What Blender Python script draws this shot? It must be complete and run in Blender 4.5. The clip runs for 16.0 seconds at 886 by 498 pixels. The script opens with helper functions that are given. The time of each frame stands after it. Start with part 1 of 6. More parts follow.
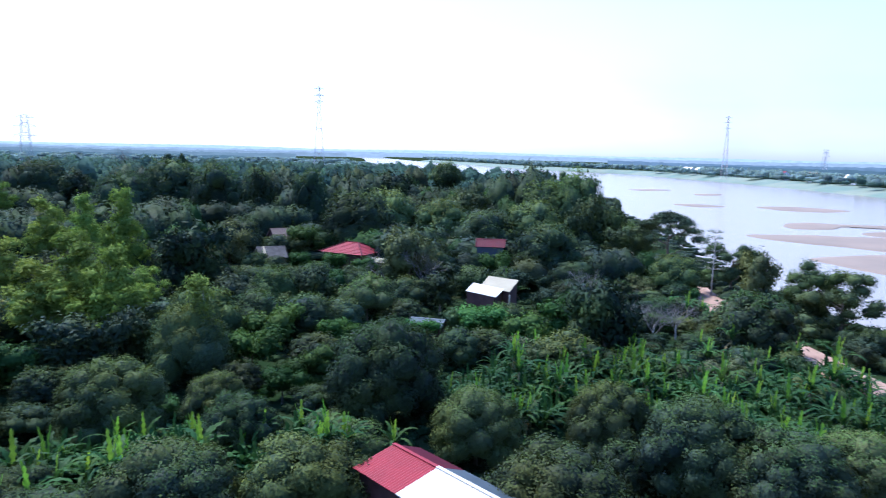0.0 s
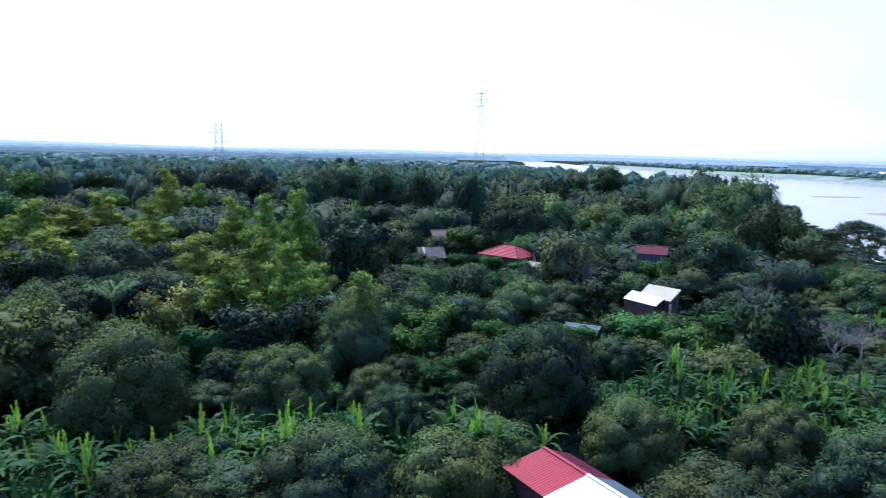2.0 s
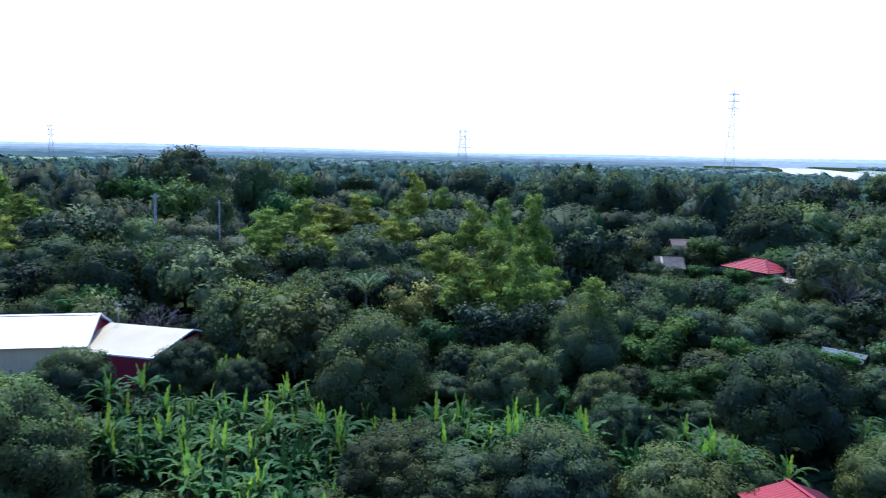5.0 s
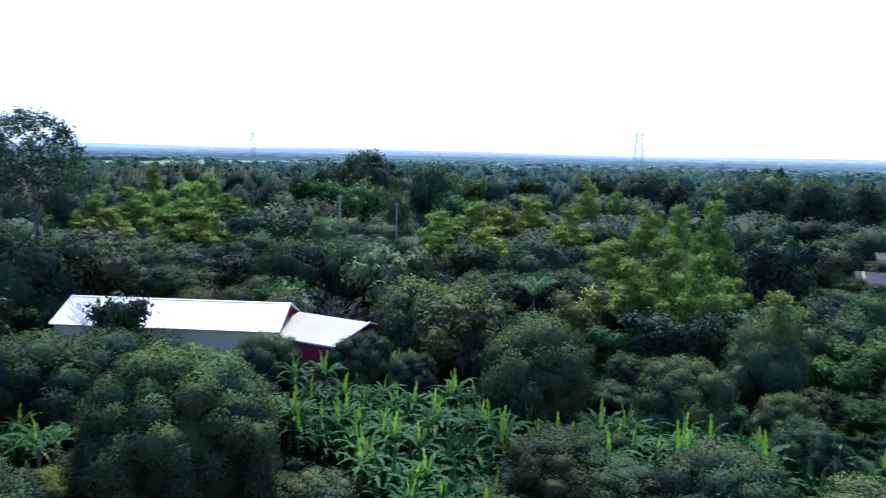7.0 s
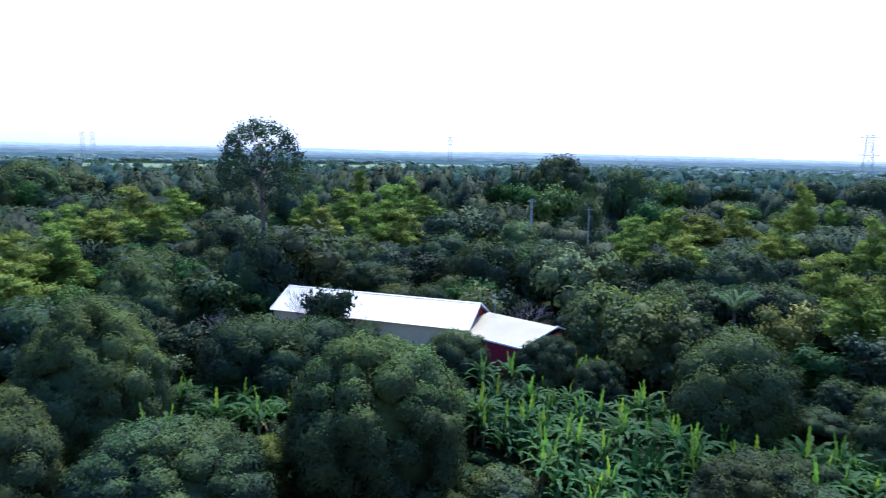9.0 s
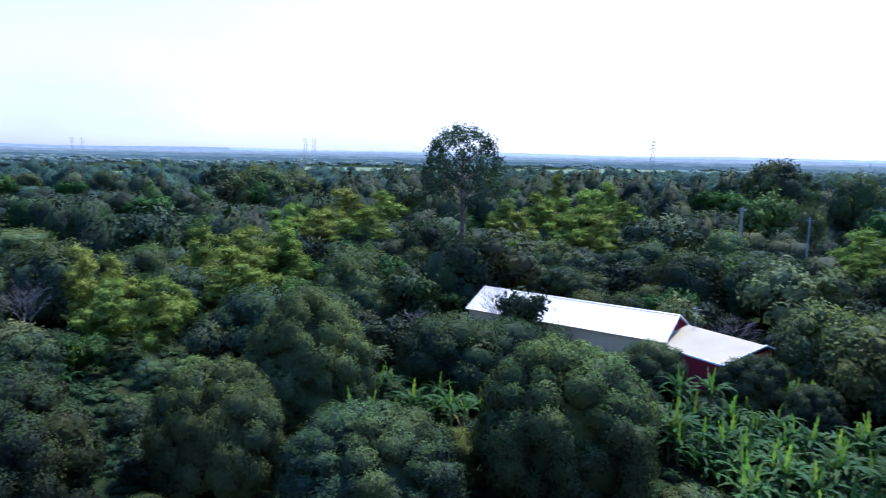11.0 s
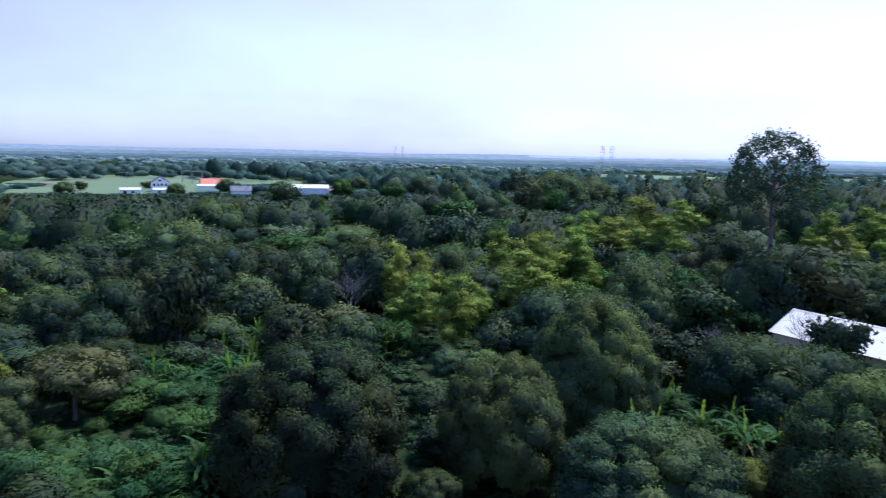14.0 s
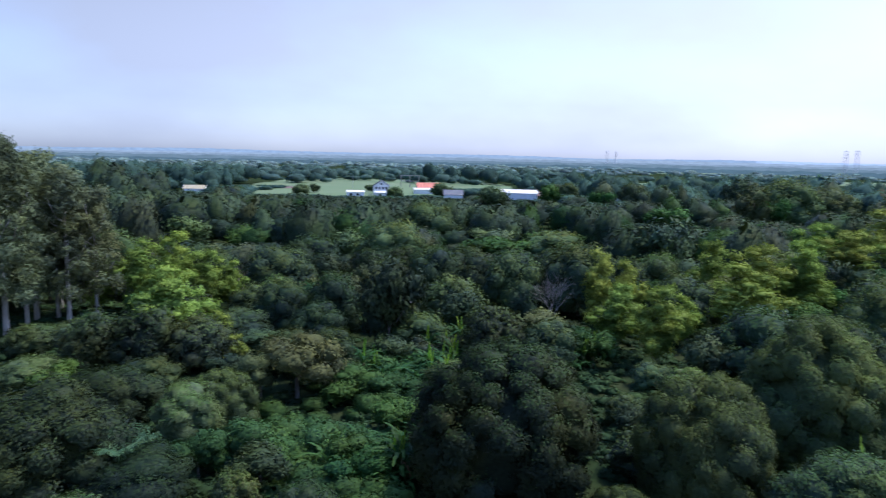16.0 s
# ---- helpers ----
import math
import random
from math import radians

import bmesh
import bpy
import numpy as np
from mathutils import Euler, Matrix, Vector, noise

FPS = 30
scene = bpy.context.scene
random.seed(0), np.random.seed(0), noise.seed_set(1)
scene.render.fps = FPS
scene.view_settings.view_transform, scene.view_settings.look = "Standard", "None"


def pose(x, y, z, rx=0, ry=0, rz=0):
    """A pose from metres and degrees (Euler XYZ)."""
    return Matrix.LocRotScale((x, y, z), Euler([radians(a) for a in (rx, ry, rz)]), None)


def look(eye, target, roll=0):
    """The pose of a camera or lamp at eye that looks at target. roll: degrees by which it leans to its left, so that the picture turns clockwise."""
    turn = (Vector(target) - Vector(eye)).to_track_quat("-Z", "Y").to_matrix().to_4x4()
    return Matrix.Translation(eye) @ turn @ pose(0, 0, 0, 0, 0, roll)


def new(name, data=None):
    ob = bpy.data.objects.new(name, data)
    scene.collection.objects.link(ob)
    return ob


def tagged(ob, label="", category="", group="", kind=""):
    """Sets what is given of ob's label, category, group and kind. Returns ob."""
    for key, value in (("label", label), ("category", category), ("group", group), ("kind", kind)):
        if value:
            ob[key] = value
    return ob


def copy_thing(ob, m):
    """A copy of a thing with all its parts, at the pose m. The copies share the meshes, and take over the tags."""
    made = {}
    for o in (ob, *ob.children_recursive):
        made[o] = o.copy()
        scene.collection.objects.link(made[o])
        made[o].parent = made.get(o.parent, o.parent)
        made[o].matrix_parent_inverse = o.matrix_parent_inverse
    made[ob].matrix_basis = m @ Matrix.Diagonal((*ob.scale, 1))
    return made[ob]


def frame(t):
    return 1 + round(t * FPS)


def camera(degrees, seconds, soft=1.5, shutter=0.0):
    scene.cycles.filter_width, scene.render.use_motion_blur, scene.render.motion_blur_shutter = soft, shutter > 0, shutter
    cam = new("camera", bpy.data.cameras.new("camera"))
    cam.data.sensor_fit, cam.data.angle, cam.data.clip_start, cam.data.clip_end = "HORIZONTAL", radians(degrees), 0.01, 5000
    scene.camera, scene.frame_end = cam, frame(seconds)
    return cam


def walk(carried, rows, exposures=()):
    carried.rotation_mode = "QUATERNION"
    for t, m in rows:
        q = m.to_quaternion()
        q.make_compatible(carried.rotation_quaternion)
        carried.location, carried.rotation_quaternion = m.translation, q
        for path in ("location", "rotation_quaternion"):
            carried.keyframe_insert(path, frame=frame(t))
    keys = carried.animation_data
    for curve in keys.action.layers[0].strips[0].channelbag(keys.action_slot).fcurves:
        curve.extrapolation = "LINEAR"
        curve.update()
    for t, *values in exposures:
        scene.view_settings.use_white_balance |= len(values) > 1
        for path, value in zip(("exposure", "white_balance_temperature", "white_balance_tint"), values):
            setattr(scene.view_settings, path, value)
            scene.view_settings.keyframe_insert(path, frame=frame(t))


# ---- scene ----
# ---- camera: a drone that hovers 22 m up and turns to its left ----
cam = camera(64.9, 16.0, soft=1.1, shutter=0.55)
# seconds, x, y, z, yaw, pitch, lean to the right
PATH_ROWS = [
    (0.0, 0.00, 0.00, 22.00, 0.00, -7.81, -1.49),
    (0.5, 0.04, -0.09, 22.00, 3.40, -7.82, -1.47),
    (1.0, 0.08, -0.18, 22.00, 6.58, -7.82, -1.45),
    (1.5, 0.11, -0.28, 22.00, 9.89, -7.83, -1.42),
    (2.0, 0.14, -0.39, 22.00, 12.98, -7.83, -1.40),
    (2.5, 0.18, -0.49, 22.00, 16.32, -7.84, -1.39),
    (3.0, 0.22, -0.60, 22.00, 19.47, -7.84, -1.37),
    (3.5, 0.26, -0.72, 22.01, 22.82, -7.84, -1.35),
    (6.0, 0.61, -1.31, 22.02, 38.96, -7.84, -1.28),
    (6.5, 0.71, -1.43, 22.02, 42.69, -7.84, -1.27),
    (7.0, 0.82, -1.55, 22.02, 46.20, -7.83, -1.26),
    (7.5, 0.94, -1.67, 22.03, 50.18, -7.83, -1.25),
    (8.0, 1.07, -1.78, 22.03, 54.00, -7.82, -1.24),
    (8.5, 1.20, -1.88, 22.04, 58.05, -7.81, -1.23),
    (9.0, 1.34, -1.98, 22.04, 61.88, -7.81, -1.23),
    (11.5, 2.07, -2.31, 22.06, 81.87, -7.75, -1.21),
    (12.0, 2.20, -2.33, 22.07, 85.77, -7.74, -1.21),
    (12.5, 2.32, -2.34, 22.08, 89.86, -7.72, -1.22),
    (13.0, 2.43, -2.32, 22.08, 93.73, -7.70, -1.22),
    (13.5, 2.51, -2.27, 22.09, 97.82, -7.69, -1.22),
    (14.0, 2.57, -2.21, 22.09, 101.78, -7.67, -1.22),
    (14.5, 2.61, -2.11, 22.10, 106.02, -7.65, -1.23),
    (15.0, 2.61, -1.98, 22.11, 110.27, -7.63, -1.24),
    (15.5, 2.57, -1.82, 22.11, 114.34, -7.61, -1.24),
    (16.0, 2.49, -1.62, 22.12, 118.85, -7.59, -1.25),
]
walk(cam, [(t, pose(x, y, z, 90 + pitch, 0, yaw) @ pose(0, 0, 0, 0, 0, -lean)) for t, x, y, z, yaw, pitch, lean in PATH_ROWS],
     exposures=[(0.0, 0.99, 4800, 21), (9.0, 1.0, 4800, 21), (12.0, 0.80, 4800, 27), (16.0, 0.66, 5100, 22)])

# ---- world and sun: bright haze, the sun high and veiled ----
SUN_YAW, SUN_UP = 46.0, 62.0        # degrees to the left of +y, degrees above the horizon
world = bpy.data.worlds.new("hazy_sky")
scene.world = world
world.use_nodes = True
wn, wl = world.node_tree.nodes, world.node_tree.links
sky = wn.new("ShaderNodeTexSky")
sky.sky_type, sky.sun_disc = "NISHITA", False
sky.sun_elevation, sky.sun_rotation = radians(SUN_UP), radians(-SUN_YAW)
sky.air_density, sky.dust_density, sky.ozone_density, sky.altitude = 1.0, 0.8, 1.0, 50
back = wn["Background"]
back.inputs["Strength"].default_value = 0.15
veil = wn.new("ShaderNodeMixRGB")           # thin high cloud whitens the sky
pale = wn.new("ShaderNodeHueSaturation")
pale.inputs["Saturation"].default_value, pale.inputs["Value"].default_value = 0.06, 0.64
wl.new(sky.outputs["Color"], pale.inputs["Color"])
wl.new(pale.outputs["Color"], veil.inputs["Color2"])
cloud = wn.new("ShaderNodeTexNoise")
cloud.inputs["Scale"].default_value, cloud.inputs["Detail"].default_value = 2.2, 5.0
cmap = wn.new("ShaderNodeMapping")
cmap.inputs["Scale"].default_value = (1, 1, 2.6)
coord = wn.new("ShaderNodeTexCoord")
ramp = wn.new("ShaderNodeMapRange")
ramp.inputs["From Min"].default_value, ramp.inputs["From Max"].default_value = 0.35, 0.65
ramp.inputs["To Min"].default_value, ramp.inputs["To Max"].default_value = 0.84, 1.0
wl.new(coord.outputs["Generated"], cmap.inputs["Vector"])
wl.new(cmap.outputs["Vector"], cloud.inputs["Vector"])
wl.new(cloud.outputs["Fac"], ramp.inputs["Value"])
rise = wn.new("ShaderNodeSeparateXYZ")
wl.new(coord.outputs["Generated"], rise.inputs["Vector"])
clear = wn.new("ShaderNodeMapRange")        # the haze thins overhead
for key, value in (("From Min", 0.28), ("From Max", 0.52), ("To Min", 1.0), ("To Max", 0.0)):
    clear.inputs[key].default_value = value
wl.new(rise.outputs["Z"], clear.inputs["Value"])
thin = wn.new("ShaderNodeMath")
thin.operation = "MULTIPLY"
wl.new(ramp.outputs["Result"], thin.inputs[0])
wl.new(clear.outputs["Result"], thin.inputs[1])
toward = wn.new("ShaderNodeVectorMath")     # the haze glows towards the sun and fades away from it
toward.operation = "DOT_PRODUCT"
toward.inputs[1].default_value = (-math.sin(radians(SUN_YAW)), math.cos(radians(SUN_YAW)), 0)
wl.new(coord.outputs["Generated"], toward.inputs[0])
glare = wn.new("ShaderNodeMapRange")
glare.interpolation_type = "SMOOTHSTEP"
for key, value in (("From Min", -0.95), ("From Max", 0.9), ("To Min", 0.0), ("To Max", 1.0)):
    glare.inputs[key].default_value = value
wl.new(toward.outputs["Value"], glare.inputs["Value"])
fade = wn.new("ShaderNodeMixRGB")
fade.blend_type = "MULTIPLY"
fade.inputs["Fac"].default_value = 1.0
blue_side = wn.new("ShaderNodeMixRGB")      # away from the sun the sky is darker and bluer
blue_side.inputs["Color1"].default_value, blue_side.inputs["Color2"].default_value = (0.55, 0.61, 0.64, 1), (1, 1, 1, 1)
wl.new(glare.outputs["Result"], blue_side.inputs["Fac"])
wl.new(veil.outputs["Color"], fade.inputs["Color1"])
wl.new(blue_side.outputs["Color"], fade.inputs["Color2"])
wl.new(thin.outputs["Value"], veil.inputs["Fac"])
deep = wn.new("ShaderNodeHueSaturation")    # deep blue above the haze
deep.inputs["Saturation"].default_value, deep.inputs["Value"].default_value = 1.1, 2.0
wl.new(sky.outputs["Color"], deep.inputs["Color"])
wl.new(deep.outputs["Color"], veil.inputs["Color1"])
wl.new(fade.outputs["Color"], back.inputs["Color"])

sun_data = bpy.data.lights.new("sun", "SUN")
sun_data.energy, sun_data.angle, sun_data.color = 4.3, radians(4), (1.0, 0.90, 0.58)
sun = new("sun", sun_data)
a, e = radians(SUN_YAW), radians(SUN_UP)
sun.matrix_world = look((0, 0, 300), Vector((0, 0, 300)) - Vector((-math.sin(a) * math.cos(e), math.cos(a) * math.cos(e), math.sin(e))))


# ---- materials ----
def shader(name):
    m = bpy.data.materials.new(name)
    m.use_nodes = True
    return m, m.node_tree.nodes, m.node_tree.links, m.node_tree.nodes["Principled BSDF"]


def mix(nodes, links, fac, one, two, kind="MIX"):
    node = nodes.new("ShaderNodeMixRGB")
    node.blend_type = kind
    for socket, value in (("Fac", fac), ("Color1", one), ("Color2", two)):
        if isinstance(value, (int, float)):
            node.inputs[socket].default_value = value
        elif isinstance(value, tuple):
            node.inputs[socket].default_value = (*value, 1)
        else:
            links.new(value, node.inputs[socket])
    return node.outputs["Color"]


def noise_of(nodes, links, scale, detail=4.0, stretch=None, space="Object"):
    tex = nodes.new("ShaderNodeTexNoise")
    tex.inputs["Scale"].default_value, tex.inputs["Detail"].default_value = scale, detail
    co = nodes.new("ShaderNodeTexCoord")
    if space == "World":
        co = nodes.new("ShaderNodeNewGeometry")
        source = co.outputs["Position"]
    else:
        source = co.outputs[space]
    if stretch:
        mp = nodes.new("ShaderNodeMapping")
        mp.inputs["Scale"].default_value = stretch
        links.new(source, mp.inputs["Vector"])
        source = mp.outputs["Vector"]
    links.new(source, tex.inputs["Vector"])
    return tex.outputs["Fac"]


def ramped(nodes, links, value, low, high, to_low=0.0, to_high=1.0):
    node = nodes.new("ShaderNodeMapRange")
    for k, v in (("From Min", low), ("From Max", high), ("To Min", to_low), ("To Max", to_high)):
        node.inputs[k].default_value = v
    links.new(value, node.inputs["Value"])
    return node.outputs["Result"]


def leaf_material(name, dark, light, tip, rough=0.45, through_light=0.3, patch=0.25, relief=2.2):
    """Foliage: each leaf and each plant differs a little; old or young leaves show as patches."""
    m, n, l, bsdf = shader(name)
    geo, info = n.new("ShaderNodeNewGeometry"), n.new("ShaderNodeObjectInfo")
    col = mix(n, l, ramped(n, l, geo.outputs["Random Per Island"], 0, 1, 0.2, 0.8), dark, light)
    spots = ramped(n, l, noise_of(n, l, patch, 3.0, space="World"), 0.45, 0.7, 0.0, 0.75)
    col = mix(n, l, spots, col, tip)
    young = n.new("ShaderNodeMath")             # some trees are in young yellow-green leaf
    young.operation = "SUBTRACT"
    young.inputs[0].default_value = 1.0
    both_tone = n.new("ShaderNodeSeparateColor")
    l.new(info.outputs["Color"], both_tone.inputs["Color"])
    l.new(both_tone.outputs["Green"], young.inputs[1])
    col = mix(n, l, young.outputs["Value"], col, tuple(c * k for c, k in zip(tip, (1.25, 1.2, 0.6))))
    shift = n.new("ShaderNodeHueSaturation")
    l.new(col, shift.inputs["Color"])
    shift.inputs["Saturation"].default_value = 1.04
    wander = n.new("ShaderNodeMath")
    wander.operation = "FRACT"
    spread = n.new("ShaderNodeMath")
    spread.operation = "MULTIPLY"
    spread.inputs[1].default_value = 7.31
    l.new(info.outputs["Random"], spread.inputs[0])
    l.new(spread.outputs["Value"], wander.inputs[0])
    l.new(ramped(n, l, wander.outputs["Value"], 0, 1, 0.478, 0.522), shift.inputs["Hue"])
    l.new(both_tone.outputs["Red"], shift.inputs["Value"])
    stand_tone = ramped(n, l, noise_of(n, l, 0.075, 2.0, space="World"), 0.32, 0.68, 0.55, 1.35)
    col = mix(n, l, 1.0, shift.outputs["Color"], stand_tone, "MULTIPLY")
    fleck = ramped(n, l, noise_of(n, l, relief * 1.6, 3.0, space="World"), 0.3, 0.7, *((0.75, 1.25) if relief > 1 else (0.88, 1.12)))
    col = mix(n, l, 1.0, col, fleck, "MULTIPLY")
    l.new(col, bsdf.inputs["Base Color"])
    bsdf.inputs["Roughness"].default_value = min(0.9, rough + 0.15)
    bsdf.inputs["Specular IOR Level"].default_value = 0.05
    if relief:
        b = n.new("ShaderNodeBump")
        b.inputs["Strength"].default_value, b.inputs["Distance"].default_value = 0.45, 0.4 / relief
        l.new(noise_of(n, l, relief, 4.0, space="World"), b.inputs["Height"])
        l.new(b.outputs["Normal"], bsdf.inputs["Normal"])
    glow = n.new("ShaderNodeBsdfTranslucent")
    l.new(mix(n, l, 0.5, col, (0.9, 1.0, 0.5), "MULTIPLY"), glow.inputs["Color"])
    both = n.new("ShaderNodeMixShader")
    both.inputs["Fac"].default_value = through_light
    l.new(bsdf.outputs["BSDF"], both.inputs[1])
    l.new(glow.outputs["BSDF"], both.inputs[2])
    l.new(both.outputs["Shader"], n["Material Output"].inputs["Surface"])
    return m


def plain_material(name, one, two, scale=1.0, rough=0.7, metal=0.0, bump=0.0, stretch=None, spec=0.4):
    """A surface with stains at one scale and grain at another, and fine relief."""
    m, n, l, bsdf = shader(name)
    big = ramped(n, l, noise_of(n, l, scale, 5.0, stretch), 0.35, 0.65)
    fine = noise_of(n, l, scale * 14, 3.0, stretch)
    col = mix(n, l, big, one, two)
    col = mix(n, l, 0.35, col, mix(n, l, fine, (0.45, 0.45, 0.45), (1.0, 1.0, 1.0)), "MULTIPLY")
    l.new(col, bsdf.inputs["Base Color"])
    l.new(ramped(n, l, fine, 0.2, 0.8, rough * 0.85, min(1.0, rough * 1.15)), bsdf.inputs["Roughness"])
    bsdf.inputs["Metallic"].default_value = metal
    bsdf.inputs["Specular IOR Level"].default_value = spec
    if bump:
        b = n.new("ShaderNodeBump")
        b.inputs["Strength"].default_value = bump
        l.new(fine, b.inputs["Height"])
        l.new(b.outputs["Normal"], bsdf.inputs["Normal"])
    return m


# dark leaf colours are blued to paint in hazy blue shade
MANGO = leaf_material("mango_leaves", (0.034, 0.048, 0.046), (0.066, 0.092, 0.040), (0.098, 0.112, 0.032), 0.38, 0.08)
BROAD = leaf_material("broad_leaves", (0.038, 0.058, 0.054), (0.072, 0.110, 0.052), (0.100, 0.135, 0.040), 0.45, 0.1)
BRIGHT = leaf_material("bright_green_leaves", (0.034, 0.076, 0.036), (0.066, 0.142, 0.040), (0.084, 0.146, 0.032), 0.45, 0.25)
BAMBOO = leaf_material("bamboo_leaves", (0.085, 0.130, 0.036), (0.185, 0.250, 0.062), (0.225, 0.260, 0.055), 0.5, 0.32)
BANANA = leaf_material("banana_leaves", (0.020, 0.048, 0.022), (0.042, 0.088, 0.026), (0.064, 0.108, 0.026), 0.35, 0.35)
BANANA_YOUNG = leaf_material("young_banana_leaves", (0.130, 0.235, 0.034), (0.175, 0.290, 0.042), (0.185, 0.280, 0.036), 0.35, 0.45)
BANANA_DRY = leaf_material("dry_banana_leaves", (0.110, 0.080, 0.040), (0.200, 0.150, 0.080), (0.160, 0.110, 0.05), 0.7, 0.2)
OLIVE = leaf_material("olive_leaves", (0.058, 0.076, 0.062), (0.125, 0.150, 0.068), (0.140, 0.152, 0.052), 0.5, 0.15)
PALM = leaf_material("palm_leaves", (0.039, 0.084, 0.051), (0.100, 0.156, 0.077), (0.112, 0.147, 0.064), 0.35, 0.25)
# young leaves, pale so that crown tops look sunlit
LIT_SHOOTS = leaf_material("lit_young_shoots", (0.066, 0.112, 0.046), (0.112, 0.162, 0.056), (0.135, 0.160, 0.048), 0.45, 0.3)
# near-black: the deep shade between the trees is put into this colour
SHADED_WEEDS = leaf_material("weeds", (0.014, 0.026, 0.013), (0.030, 0.048, 0.018), (0.036, 0.052, 0.016), 0.6, 0.1)
# far foliage: blue-grey haze painted into the leaf colour, paler with distance
HAZED_WOOD = leaf_material("hazed_foliage", (0.048, 0.086, 0.076), (0.070, 0.116, 0.096), (0.080, 0.122, 0.088), 0.75, 0.45, 0.012, 0.5)
PALE_HAZED_WOOD = leaf_material("pale_hazed_foliage", (0.078, 0.125, 0.112), (0.106, 0.162, 0.138), (0.116, 0.168, 0.128), 0.75, 0.55, 0.012, 0.4)
HAZED_BELT = leaf_material("hazed_belt_foliage", (0.20, 0.27, 0.285), (0.25, 0.32, 0.32), (0.26, 0.325, 0.30), 0.75, 0.6, 0.012, 0.5)
TWIG = plain_material("grey_twigs", (0.124, 0.112, 0.099), (0.186, 0.172, 0.155), 3.0, 0.85)
BARK = plain_material("bark", (0.085, 0.065, 0.05), (0.18, 0.15, 0.12), 2.0, 0.9, bump=0.4, stretch=(1, 1, 0.25))
PALE_BARK = plain_material("pale_bark", (0.28, 0.25, 0.21), (0.42, 0.39, 0.34), 2.0, 0.85, bump=0.3, stretch=(1, 1, 0.25))
CULM = plain_material("bamboo_culm", (0.16, 0.18, 0.05), (0.24, 0.22, 0.09), 2.0, 0.5)
STEM = plain_material("banana_stem", (0.14, 0.16, 0.06), (0.22, 0.17, 0.09), 2.0, 0.6)
RED_ROOF = plain_material("red_painted_sheet", (0.25, 0.026, 0.034), (0.20, 0.026, 0.032), 0.6, 0.6, spec=0.15)
DARK_RED_ROOF = plain_material("dull_red_sheet", (0.085, 0.009, 0.017), (0.066, 0.010, 0.017), 0.8, 0.65, spec=0.1)
WHITE_ROOF = plain_material("white_coated_sheet", (0.610, 0.560, 0.470), (0.540, 0.492, 0.415), 0.35, 0.4, spec=0.5)
CREAM_ROOF = plain_material("cream_sheet", (0.34, 0.29, 0.185), (0.295, 0.25, 0.155), 0.35, 0.55, spec=0.25)
GREY_ROOF = plain_material("weathered_zinc_sheet", (0.095, 0.090, 0.088), (0.060, 0.054, 0.050), 0.9, 0.85, spec=0.1)
BLUE_GREY_ROOF = plain_material("blue_grey_sheet", (0.080, 0.098, 0.105), (0.060, 0.074, 0.080), 0.7, 0.5, spec=0.2)
BROWN_ROOF = plain_material("rusted_brown_sheet", (0.046, 0.020, 0.017), (0.062, 0.035, 0.030), 0.8, 0.7)
ORANGE_ROOF = plain_material("orange_tile", (0.55, 0.17, 0.10), (0.42, 0.13, 0.09), 0.6, 0.7)
BLUE_ROOF = plain_material("dark_blue_sheet", (0.04, 0.045, 0.07), (0.05, 0.055, 0.08), 0.6, 0.45)
GREY_WALL = plain_material("beige_cladding", (0.82, 0.62, 0.36), (0.74, 0.55, 0.32), 0.5, 0.5)
RED_WALL = plain_material("dark_red_cladding", (0.30, 0.020, 0.042), (0.24, 0.018, 0.036), 0.6, 0.5)
WOOD_WALL = plain_material("dark_timber_wall", (0.048, 0.020, 0.017), (0.075, 0.036, 0.028), 1.2, 0.8)
WHITE_WALL = plain_material("white_render", (0.78, 0.78, 0.78), (0.68, 0.68, 0.67), 0.6, 0.8)
PALE_WALL = plain_material("pale_blue_wall", (0.072, 0.084, 0.110), (0.060, 0.072, 0.094), 0.8, 0.8)
DARK_PANE = plain_material("dark_glass", (0.02, 0.025, 0.03), (0.03, 0.035, 0.04), 1.0, 0.1, spec=0.6)
# tower steels are paled: haze before the far towers is in their colour
STEEL = plain_material("galvanised_steel", (0.264, 0.288, 0.322), (0.216, 0.240, 0.276), 0.3, 0.6, metal=0.0)
RED_STEEL = plain_material("red_painted_steel", (0.390, 0.160, 0.144), (0.338, 0.144, 0.128), 0.3, 0.5)
WHITE_STEEL = plain_material("white_and_hazed_steel", (0.520, 0.500, 0.525), (0.442, 0.425, 0.450), 0.3, 0.5)
CONCRETE = plain_material("concrete", (0.40, 0.39, 0.37), (0.31, 0.30, 0.28), 1.5, 0.9, bump=0.2)
DIRT = plain_material("red_dirt", (0.25, 0.145, 0.10), (0.32, 0.21, 0.15), 0.35, 0.95, bump=0.5)
SAND = plain_material("river_sand", (0.225, 0.165, 0.118), (0.185, 0.140, 0.102), 0.05, 0.95, bump=0.2)
FIELD = plain_material("mown_field", (0.076, 0.122, 0.041), (0.103, 0.132, 0.054), 0.02, 0.95)
BARE_FIELD = plain_material("bare_field", (0.120, 0.072, 0.060), (0.150, 0.102, 0.084), 0.03, 0.95)
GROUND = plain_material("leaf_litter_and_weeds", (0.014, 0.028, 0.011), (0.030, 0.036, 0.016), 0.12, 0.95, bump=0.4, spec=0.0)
BANK = plain_material("grassy_bank", (0.105, 0.155, 0.115), (0.175, 0.195, 0.135), 0.03, 0.95)


